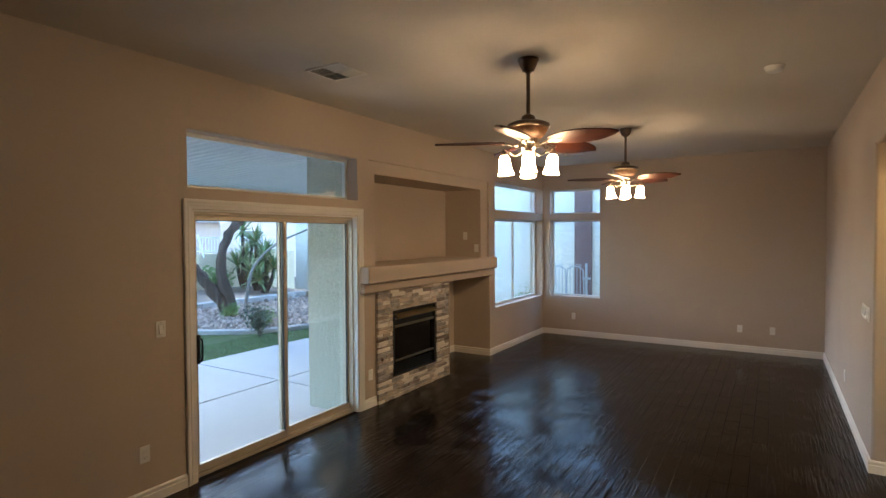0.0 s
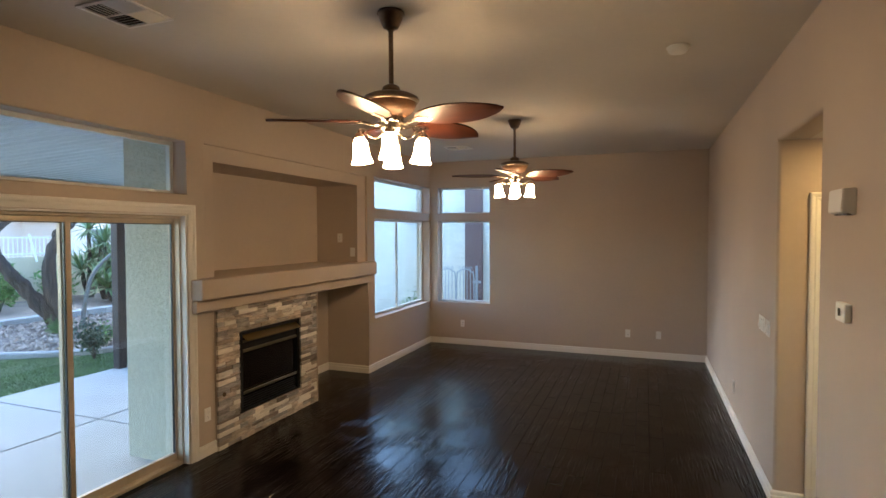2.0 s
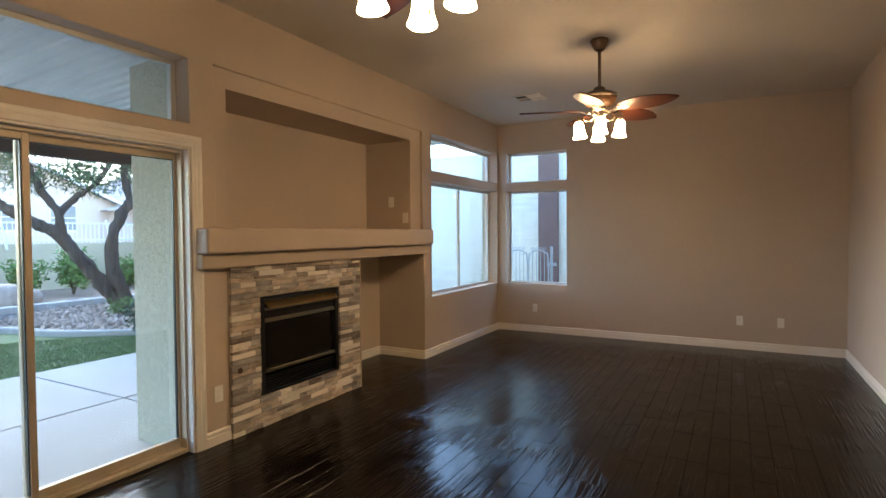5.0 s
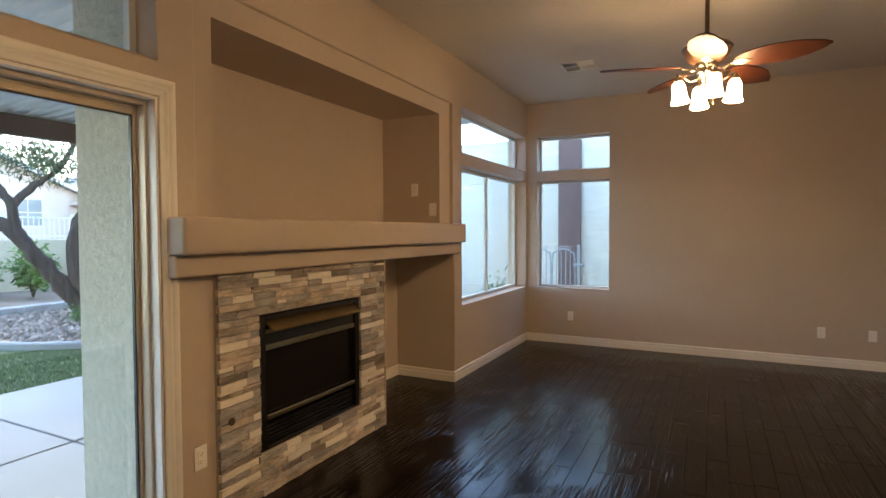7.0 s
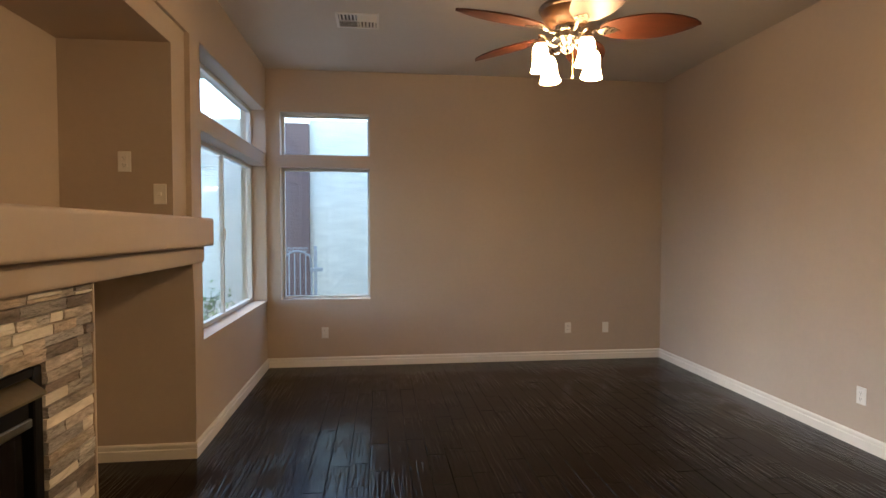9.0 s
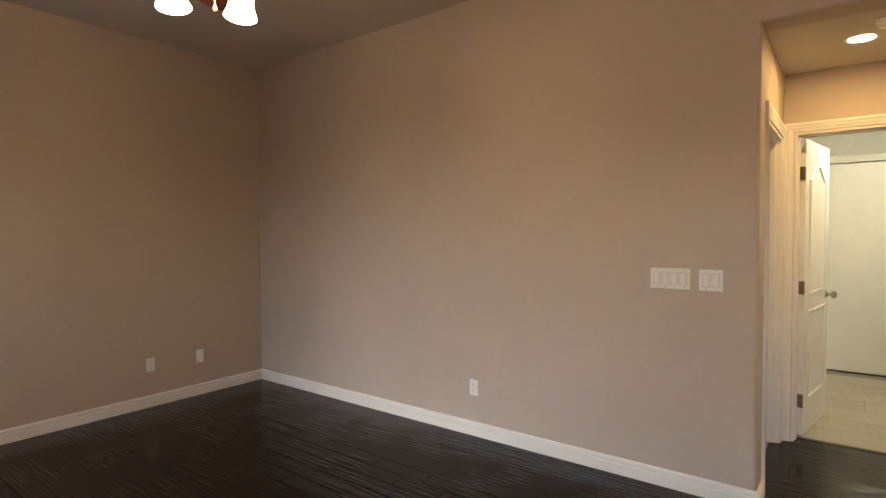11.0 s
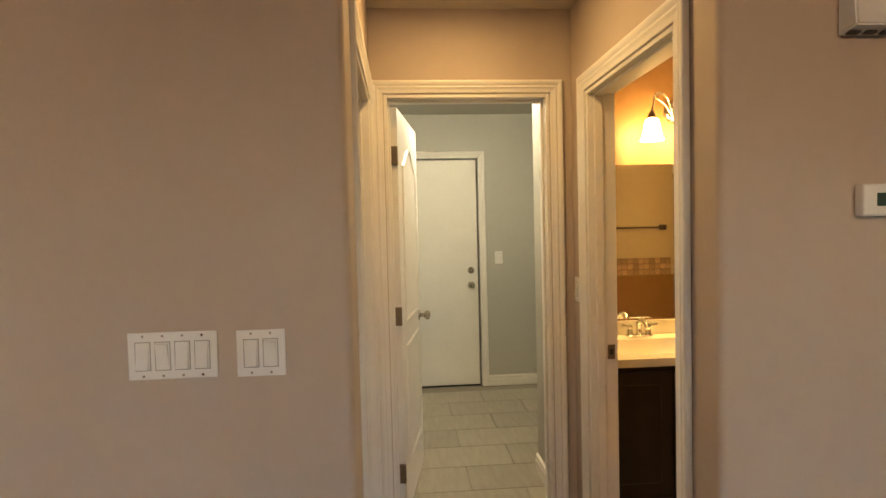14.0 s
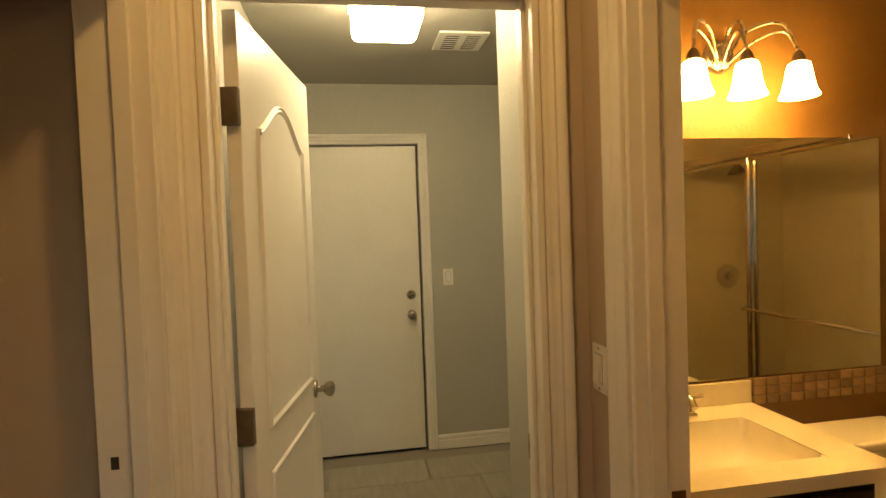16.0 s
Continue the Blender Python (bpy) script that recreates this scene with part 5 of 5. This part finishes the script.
# patio cover
cover = thing("patio_cover", (0, 0, 0), "white ribbed metal patio cover on dark timber beam", "patio cover")
bm = bmesh.new()
prof = []
for i in range(99):
    y = -3.0 + i * 0.12
    prof += [(y, 0.0), (y + 0.035, 0.0), (y + 0.045, 0.022), (y + 0.105, 0.022), (y + 0.115, 0.0)]
rows = [[bm.verts.new((x, y, zz + z)) for y, z in prof] for x, zz in ((-0.236, 2.72), (-3.95, 2.545))]
for i in range(len(prof) - 1):
    bm.faces.new((rows[0][i], rows[0][i + 1], rows[1][i + 1], rows[1][i]))
part("ribbed_sheet", bm, M_PATIOROOF, cover)
part("beam", box(-3.83, -3.0, 2.350, -3.68, 8.8, 2.535, 0.006, 1), M_POST, cover, "dark brown timber beam")
for y in (-1.2, 6.80):
    part("post", box(-3.80, y - 0.065, -0.10, -3.67, y + 0.065, 2.350, 0.008, 1), M_POST, cover, "dark brown timber post")

# planting bed
edge = curve_pts([(-9.0, 3.6, 0), (-8.4, 5.6, 0), (-7.4, 6.35, 0), (-6.3, 6.60, 0), (-5.45, 7.05, 0), (-4.95, 7.6, 0), (-4.6, 8.8, 0), (-4.4, 10.5, 0)], 10)
bm = bmesh.new()
rows = []
for i, p in enumerate(edge):
    d = (edge[min(i + 1, len(edge) - 1)] - edge[max(i - 1, 0)]).normalized()
    s = Vector((-d.y, d.x, 0)) * 0.075
    rows.append([bm.verts.new(p + s * k + Vector((0, 0, z))) for k, z in ((-1, -0.2), (-1, -0.055), (-0.8, -0.035), (0.8, -0.035), (1, -0.055), (1, -0.2))])
for a, b in zip(rows, rows[1:]):
    for k in range(5):
        bm.faces.new((a[k], a[k + 1], b[k + 1], b[k]))
tagged(part("garden_kerb", bm, M_KERB, None, "curved grey concrete lawn kerb"), category="kerb", kind="structure")
bm = bmesh.new()
bed = [[bm.verts.new((p.x - 0.02 + (-8.15 - p.x) * k / 6 if p.x > -8.15 else p.x, p.y + 0.02 + (0.9 + 0.0 * i) * k / 6, -0.10 + 0.16 * (k / 6) ** 0.6)) for k in range(7)] for i, p in enumerate(edge)]
for a, b in zip(bed, bed[1:]):
    for k in range(6):
        bm.faces.new((a[k], a[k + 1], b[k + 1], b[k]))
structure("planting_bed", bm, M_DIRT)
structure("upper_bed", box(-11.2, 3.0, -0.3, -8.10, 12.0, 0.17, 0.03, 2), M_DIRT)

rv, rf = [], []
ico = bmesh.new()
bmesh.ops.create_icosphere(ico, subdivisions=1, radius=1)
iv = [v.co.copy() for v in ico.verts]
ifc = [[v.index for v in f.verts] for f in ico.faces]
ico.free()
for i in range(2300):
    k = ry.random()
    e = edge[int(ry.uniform(0.10, 0.98) * (len(edge) - 1))]
    t = ry.random()
    x, y = e.x + (-8.0 - e.x) * t * 0.97 - 0.12, e.y + 0.9 * t + 0.13
    r = ry.uniform(0.03, 0.068)
    z = -0.10 + 0.16 * t ** 0.6 + r * 0.2
    rot = Euler((ry.uniform(0, 6), ry.uniform(0, 6), ry.uniform(0, 6))).to_matrix()
    sc = Vector((ry.uniform(0.7, 1.4), ry.uniform(0.7, 1.2), ry.uniform(0.45, 0.8)))
    o = len(rv)
    for v in iv:
        w = Vector((v.x * sc.x, v.y * sc.y, v.z * sc.z)) * r * ry.uniform(0.85, 1.12)
        w.rotate(rot)
        rv.append((x + w.x, y + w.y, z + w.z))
    rf += [[a + o for a in f] for f in ifc]
stuff_mesh("river_rocks", rv, rf, M_ROCK, "bed of rounded brown and grey river rocks", "rocks")

ret = thing("retaining_wall", (-8.02, 3.2, 0.0), "low two-course grey block retaining wall behind the rocks", "retaining wall", kind="structure")
blk = mesh_of("block", box(-0.10, -0.20, 0.0, 0.10, 0.20, 0.135, 0.015, 1), M_BLOCK)
for c in range(2):
    for i in range(20):
        o = new("block", blk)
        o.parent = ret
        y = i * 0.41 + c * 0.2
        o.matrix_basis = pose(ry.uniform(-0.012, 0.012) - 0.03 * c + 0.015 * max(0, y - 4), y, -0.065 + c * 0.138, 0, 0, ry.uniform(-2, 2))
bo = thing("boulder", (-8.75, 7.0, 0.16), "large rounded grey boulder on the upper bed", "boulder")
bm = bmesh.new()
bmesh.ops.create_icosphere(bm, subdivisions=3, radius=1)
for v in bm.verts:
    q = 1 + 0.18 * noise.noise(v.co * 1.3)
    v.co = Vector((v.co.x * 0.35 * q, v.co.y * 0.55 * q, v.co.z * 0.30 * q + 0.1))
part("stone", bm, M_ROCK, bo, smooth=True)

# garden walls and neighbours
structure("wall_yard", box(-11.35, -6, -0.3, -11.15, 14.0, 1.27, 0.01, 1), M_YARDWALL)
fence = thing("iron_fence", (-11.25, 0, 1.27), "white iron railing along the top of the yard wall", "fence")
pk = mesh_of("picket", box(-0.008, -0.008, 0, 0.008, 0.008, 0.52), M_FENCE)
for i in range(110):
    o = new("picket", pk)
    o.parent = fence
    o.location = (0, 2.0 + i * 0.105, 0)
for z in (0.06, 0.47):
    part("rail", box(-0.018, 1.9, z, 0.018, 13.6, z + 0.035), M_FENCE, fence)
for i in range(5):
    p = part("brace", box(-0.02, -0.02, 0, 0.02, 0.02, 0.75), M_FENCE, fence)
    p.matrix_basis = pose(0.20, 3.4 + i * 2.3, -0.12, 0, -22, 0)

wall = bmesh.new()
bx(wall, 0.07, 12.58, -0.3, 9.0, 12.85, 3.12)
structure("wall_neighbour", wall, M_LACE)
structure("wall_neighbour_far", box(-9.6, 12.62, -0.3, -0.33, 12.85, 3.12), M_LACE)
structure("wall_neighbour_pilaster", box(-0.33, 12.5, -0.3, 0.07, 12.85, 3.06, 0.01, 1), M_BROWNSTUCCO)

gate = thing("iron_gate", (-0.545, 11.4, -0.16), "silver-painted arched iron side gate with scroll tops", "gate")
part("gate_post", box(0.81, -0.03, 0.0, 0.85, 0.02, 1.36, 0.006, 1), M_GATE, gate)
part("gate_post", box(-0.06, -0.03, 0.0, 0.0, 0.04, 1.36, 0.006, 1), M_GATE, gate)
for i in range(2):
    xa = 0.02 + i * 0.39
    part("arched_frame", tube(curve_pts([(xa, 0, 0.08), (xa, 0, 1.10), (xa + 0.06, 0, 1.25), (xa + 0.18, 0, 1.29), (xa + 0.30, 0, 1.25), (xa + 0.36, 0, 1.10), (xa + 0.36, 0, 0.08)], 6), 0.014, 8), M_GATE, gate, smooth=True)
    for k in range(4):
        part("picket", tube([(xa + 0.07 + k * 0.073, 0, 0.1), (xa + 0.07 + k * 0.073, 0, 1.26)], 0.008, 6), M_GATE, gate)
        part("scroll", tube([(xa + 0.07 + k * 0.073 + 0.025 * math.cos(a), 0, 1.315 + 0.025 * math.sin(a)) for a in [j * 0.7 for j in range(9)]], 0.007, 6), M_GATE, gate, smooth=True)
    part("rail", tube([(xa, 0, 0.14), (xa + 0.36, 0, 0.14)], 0.012, 6), M_GATE, gate)
part("latch", box(0.76, -0.07, 1.02, 0.93, -0.03, 1.07, 0.006, 1), M_GATE, gate)


def house(x, y, w, h, gable, name_label, windows, rot=0):
    """A neighbour's gabled house; its front faces +x, the ridge runs back from it."""
    hs = thing("house", pose(x, y, -0.3, 0, 0, rot), name_label, "house")
    bm = bmesh.new()
    pts = [(0, 0), (w, 0), (w, h), (w / 2, h + gable), (0, h)]
    f = [bm.verts.new((0, p, z)) for p, z in pts]
    b = [bm.verts.new((-9, p, z)) for p, z in pts]
    bm.faces.new(f), bm.faces.new(b[::-1])
    for i in (0, 1, 4):
        bm.faces.new((f[i], b[i], b[(i + 1) % 5], f[(i + 1) % 5]))
    part("wall", bm, M_PINK, hs)
    bm = bmesh.new()
    slope = math.hypot(w / 2, gable)
    n = 14
    for side in (0, 1):
        for i in range(n):
            s0, s1 = i / n * 1.08 - 0.08, (i + 1) / n * 1.08 - 0.08
            y0 = w / 2 * s0 if not side else w - w / 2 * s0
            y1 = w / 2 * s1 if not side else w - w / 2 * s1
            z0, z1 = h + gable * s0 + 0.06, h + gable * s1 + 0.03
            m = 46
            for k in range(m):
                xa, xb = 0.45 - k * 0.21, 0.45 - (k + 1) * 0.21
                quad(bm, (xa, y0, z0), (xb, y0, z0), (xb, y1, z1), (xa, y1, z1))
                xm = (xa + xb) / 2
                quad(bm, (xa, y0, z0), (xm, y0, z0 + 0.06), (xm, y1, z1 + 0.06), (xa, y1, z1))
                quad(bm, (xm, y0, z0 + 0.06), (xb, y0, z0), (xb, y1, z1), (xm, y1, z1 + 0.06))
    rf2 = part("roof", bm, M_ROOF, hs)
    bm = bmesh.new()
    for side in (0, 1):
        ya, za = (-0.08 * w / 2, h - 0.08 * gable) if not side else (w + 0.04 * w, h - 0.08 * gable)
        tube([(0.45, ya, za), (0.45, w / 2, h + gable)], 0.07, 4, bm)
    part("fascia", bm, M_FENCE, rf2, "white fascia board")
    for wy, wz, ww, wh in windows:
        win = part("window", box(-0.02, wy, wz, 0.05, wy + ww, wz + wh), M_FENCE, hs)
        for k in range(2):
            for j in range(2):
                part("pane", box(0.05, wy + 0.06 + k * (ww - 0.06) / 2, wz + 0.06 + j * (wh - 0.06) / 2, 0.058, wy + k * (ww - 0.06) / 2 + ww / 2 - 0.03 + 0.03, wz + j * (wh - 0.06) / 2 + wh / 2), M_DARKPANE, win)
    return hs


house(-18.0, 4.0, 11.0, 2.7, 2.4, "pale pink stucco neighbour house with clay tile gable", [(6.2, 1.9, 1.0, 0.95), (8.1, 1.9, 0.9, 0.95), (3.0, 1.9, 1.0, 0.95)])
house(-15.6, 14.2, 9.0, 2.75, 1.9, "low pink stucco neighbour house with white fascia", [(0.8, 1.75, 1.3, 0.6), (4.6, 1.5, 1.4, 0.9)])


# ---- plants ----
def leaf_cloud(centres, count, size, slim, rnd, droop=0.0):
    verts, faces = [], []
    for _ in range(count):
        c, r = rnd.choice(centres)
        d = Vector((rnd.gauss(0, 1), rnd.gauss(0, 1), rnd.gauss(0, 0.8))).normalized() * r * rnd.random() ** 0.45
        p = Vector(c) + d
        way = Vector((rnd.gauss(0, 1), rnd.gauss(0, 1), rnd.gauss(0, 0.7) - droop)).normalized()
        s = way.orthogonal().normalized()
        s.rotate(Matrix.Rotation(rnd.uniform(0, 6.28), 3, way))
        l, w = size * rnd.uniform(0.6, 1.3), size * slim * rnd.uniform(0.7, 1.2)
        b = way.cross(s) * l * 0.08
        o = len(verts)
        verts += [p, p + way * l * 0.5 + s * w + b, p + way * l, p + way * l * 0.5 - s * w + b]
        faces.append((o, o + 1, o + 2, o + 3))
    return [tuple(v) for v in verts], faces


def crown_part(name, centres, count, size, slim, rnd, material, parent, droop=0.0):
    v, f = leaf_cloud(centres, count, size, slim, rnd, droop)
    me = bpy.data.meshes.new(name)
    me.from_pydata(v, [], f)
    me.materials.append(material)
    o = new(name, me)
    o.parent = parent
    return o


def rough_limb(ctrl, r0, r1, n=10, seg=9, seed=0):
    pts = curve_pts(ctrl, n)
    rad = [r0 + (r1 - r0) * i / (len(pts) - 1) for i in range(len(pts))]
    bm = tube(pts, rad, 18)
    bm.verts.ensure_lookup_table()
    for v in bm.verts:
        q = noise.noise(Vector((v.co.x * 14 + seed, v.co.y * 14, v.co.z * 2.5)))
        c = min(pts, key=lambda p: (p - v.co).length)
        v.co += (v.co - c).normalized() * q * 0.45 * r0
    return bm


tree = thing("tree", (-6.97, 8.02, 0.09), "old multi-trunk tree with dark furrowed bark and narrow leaves", "tree")
TREE_LIMBS = {
    "trunk": [([(0.06, 0.0, -0.08), (-0.02, 0.02, 0.15), (-0.20, -0.15, 0.45), (-0.50, -0.42, 1.0), (-0.75, -0.70, 1.50)], 0.185, 0.135),
              ([(0.05, 0.05, -0.10), (0.08, 0.10, 0.20), (-0.02, -0.06, 0.75), (-0.04, -0.04, 1.30), (0.06, 0.16, 1.85), (0.20, 0.50, 2.20), (0.45, 1.2, 2.6), (0.6, 1.9, 2.9)], 0.155, 0.10)],
    "limb": [([(-0.70, -0.62, 1.40), (-1.05, -1.00, 1.68), (-1.35, -1.40, 2.10), (-1.45, -1.75, 2.9), (-1.6, -2.2, 3.6)], 0.14, 0.05),
             ([(-0.66, -0.60, 1.35), (-0.68, -0.62, 1.75), (-0.78, -0.80, 2.10), (-0.90, -1.05, 2.7), (-0.8, -1.3, 3.4)], 0.12, 0.045),
             ([(-0.70, -0.64, 1.72), (-0.55, -0.40, 2.05), (-0.28, -0.10, 2.40), (-0.1, 0.1, 3.0), (0.2, 0.3, 3.8)], 0.085, 0.035),
             ([(0.10, 0.24, 1.95), (0.0, 0.20, 2.4), (-0.2, 0.35, 3.0), (-0.2, 0.5, 3.8)], 0.09, 0.04)],
}
for kind, rows in TREE_LIMBS.items():
    for i, (ctrl, r0, r1) in enumerate(rows):
        part(kind, rough_limb(ctrl, r0 * 0.76, r1 * 0.76, seed=i * 3.1), M_BARK, tree, smooth=True)
rt = random.Random(21)
tips = [((-1.4, -1.7, 3.1), 0.7), ((-0.85, -1.1, 3.0), 0.65), ((-0.1, 0.1, 3.2), 0.7), ((0.4, 1.1, 3.0), 0.75), ((0.7, 2.0, 3.1), 0.6), ((-0.3, 0.5, 3.6), 0.8),
        ((-1.5, -2.4, 3.7), 0.9), ((0.0, -0.6, 3.9), 0.9), ((-0.35, 0.0, 2.45), 0.42), ((-0.75, -0.5, 2.55), 0.40), ((0.1, 0.35, 2.75), 0.40), ((-0.6, -0.3, 2.75), 0.38), ((-0.2, 0.5, 2.62), 0.32), ((-1.2, -1.35, 2.7), 0.38), ((0.35, 0.75, 2.75), 0.30), ((-0.5, -0.2, 2.45), 0.36), ((0.1, 0.7, 2.45), 0.34), ((-1.0, -1.0, 2.40), 0.34), ((0.3, 1.3, 2.55), 0.4)]
crown_part("crown", tips, 8500, 0.14, 0.085, rt, M_LEAF, tree, 0.7)
sap = thing("leaning_sapling", (-6.75, 8.38, 0.01), "pale grey leaning sapling trunk beside the tree", "tree")
part("trunk", tube(curve_pts([(0, 0, -0.05), (0.03, 0.05, 0.5), (0.10, 0.20, 1.1), (0.35, 0.62, 1.6), (0.8, 1.2, 1.95)], 8), [0.045 - 0.0007 * i for i in range(33)], 10), M_SAPLING, sap, smooth=True)


def shrub(x, y, z, r, h, count, size, slim, material, label, droop=0.0, stems=6):
    s = thing("shrub", (x, y, z), label, "shrub", "garden shrubs")
    rnd = random.Random(int(x * 100 + y * 10))
    cs, bm = [], bmesh.new()
    for i in range(stems):
        a, q = rnd.uniform(0, 6.28), rnd.uniform(0.2, 0.8) * r
        t = (q * math.cos(a), q * math.sin(a), h * rnd.uniform(0.45, 0.9))
        tube([(0, 0, -0.03), (t[0] * 0.5, t[1] * 0.5, t[2] * 0.6), t], [0.012, 0.009, 0.004], 5, bm)
        cs.append((t, r * 0.5))
        cs.append(((t[0] * 0.6, t[1] * 0.6, t[2] * 0.55), r * 0.45))
    part("stems", bm, M_BARK, s)
    crown_part("foliage", cs, count, size, slim, rnd, material, s, droop)
    return s


shrub(-6.58, 7.84, -0.02, 0.24, 0.36, 380, 0.09, 0.10, M_FRESH, "small pale green shrub at the foot of the tree")
shrub(-4.75, 7.15, -0.1, 0.33, 0.50, 700, 0.06, 0.3, M_DARKLEAF, "dark green shrub beside the lawn kerb")
shrub(-5.3, 7.7, -0.05, 0.26, 0.34, 420, 0.07, 0.22, M_FRESH, "low green shrub among the rocks")
shrub(-9.6, 8.6, 0.17, 0.50, 1.35, 900, 0.15, 0.16, M_FRESH, "tall fresh green shrub against the yard wall", 0.1)
shrub(-9.8, 7.8, 0.17, 0.45, 0.8, 700, 0.12, 0.22, M_FRESH, "leafy green shrub against the yard wall")
shrub(-10.2, 10.2, 0.17, 0.5, 0.7, 700, 0.12, 0.22, M_FRESH, "leafy green shrub against the yard wall")
shrub(-1.05, 11.2, -0.13, 0.42, 0.80, 320, 0.11, 0.14, M_FRESH, "sparse green shrub by the side gate")


def yucca(x, y, z, h, label):
    s = thing("yucca", (x, y, z), label, "yucca", "yuccas")
    rnd = random.Random(int(x * 31 + y * 7))
    heads = [(0, 0, h), (0.25, 0.15, h * 0.72), (-0.2, 0.25, h * 0.55), (0.12, -0.28, h * 0.40)]
    bm = bmesh.new()
    for hd in heads:
        tube(curve_pts([(0, 0, -0.05), (hd[0] * 0.7, hd[1] * 0.7, hd[2] * 0.5), hd], 4), [0.07, 0.07, 0.065, 0.06, 0.06, 0.055, 0.05, 0.05, 0.045], 8, bm)
    part("trunk", bm, M_BARK, s)
    for hd in heads:
        bm = bmesh.new()
        for i in range(60):
            a, e = rnd.uniform(0, 6.28), rnd.uniform(-0.5, 1.35)
            w = Vector((math.cos(a) * math.cos(e), math.sin(a) * math.cos(e), math.sin(e)))
            sd = w.cross(Vector((0, 0, 1))).normalized() * 0.027
            l = rnd.uniform(0.50, 0.78)
            p = Vector(hd)
            m, t = p + w * l * 0.55, p + w * l + Vector((0, 0, -0.06))
            v = [bm.verts.new(q) for q in (p - sd * 0.8, p + sd * 0.8, m + sd, m - sd, t)]
            bm.faces.new((v[0], v[1], v[2], v[3])), bm.faces.new((v[3], v[2], v[4]))
        part("leaf_rosette", bm, M_YUCCA, s)
    return s


yucca(-9.6, 11.05, 0.17, 1.45, "tall green yucca with spiky rosettes by the corner")
yucca(-8.9, 10.75, 0.17, 0.95, "green yucca with spiky rosettes by the corner")
yucca(-10.4, 11.2, 0.17, 1.8, "tall green yucca with spiky rosettes by the corner")

# ---- floor boards and tiles ----
rb = random.Random(8)
PW = 0.1197
board_cache = {}


def board_mesh(w, l):
    key = (round(w, 4), round(l, 2))
    if key not in board_cache:
        board_cache[key] = mesh_of("plank", box(0, 0, -0.012, w - 0.0022, l - 0.0022, 0.0, 0.0020, 1), M_FLOOR)
    return board_cache[key]


far = bmesh.new()
count = 0
for i in range(36):
    x = 0.001 + i * PW
    y = -2.5 - rb.uniform(0, 0.6)
    while y < 9.63:
        l = rb.choice((0.30, 0.40, 0.50, 0.60, 0.75, 0.90))
        if y + l > 9.40:
            l = round(9.64 - y, 2)
        if 0.6 < x < 3.5 and y > 3.5 and count < 295 and y + l < 9.0:
            o = new("plank", board_mesh(PW, l))
            o.parent = sub
            o.matrix_basis = pose(x, y, rb.uniform(-0.0006, 0), rb.uniform(-0.05, 0.05), rb.uniform(-0.14, 0.14), 0)
            count += 1
        else:
            bx(far, x, y, -0.012, x + PW - 0.0016, y + l - 0.0016, 0.0)
        y += l
for i in range(11):
    x = 4.312 + i * PW
    y = 4.42
    w = min(PW, 5.52 - x)
    while y < 5.41 and w > 0.01:
        l = min(rb.choice((0.35, 0.5, 0.7)), 5.42 - y)
        bx(far, x, y, -0.012, x + w - 0.0016, y + l - 0.0016, 0.0)
        y += l
for i in range(5):
    bx(far, -0.62 + i * 0.124, 6.215, -0.012, -0.62 + (i + 1) * 0.124 - 0.0016, 7.44, 0.0)
rest = part("planks", far, M_FLOOR, sub)
rest["kind"] = "stuff"
tl_mesh = mesh_of("tile", box(0.0015, 0.0015, -0.008, 0.3035, 0.6085, 0.001, 0.001, 1), M_TILE)
for i in range(8):
    for j in range(5):
        x, y = 5.553 + i * 0.305, 2.75 + j * 0.61 + (0.305 if i % 2 else 0.0)
        if x + 0.3 > 7.83 or y + 0.61 < 3.3 or y > 5.40:
            continue
        o = new("tile", tl_mesh)
        o.parent = tile_bed
        o.location = (x, y, 0)
tb_mesh = mesh_of("tile", box(0.0015, 0.0015, -0.0085, 0.3035, 0.3035, 0.0, 0.001, 1), M_TILE)
for i in range(5):
    for j in range(8):
        o = new("tile", tb_mesh)
        o.parent = bath_bed
        o.location = (4.445 + i * 0.305, 1.96 + j * 0.305, 0)
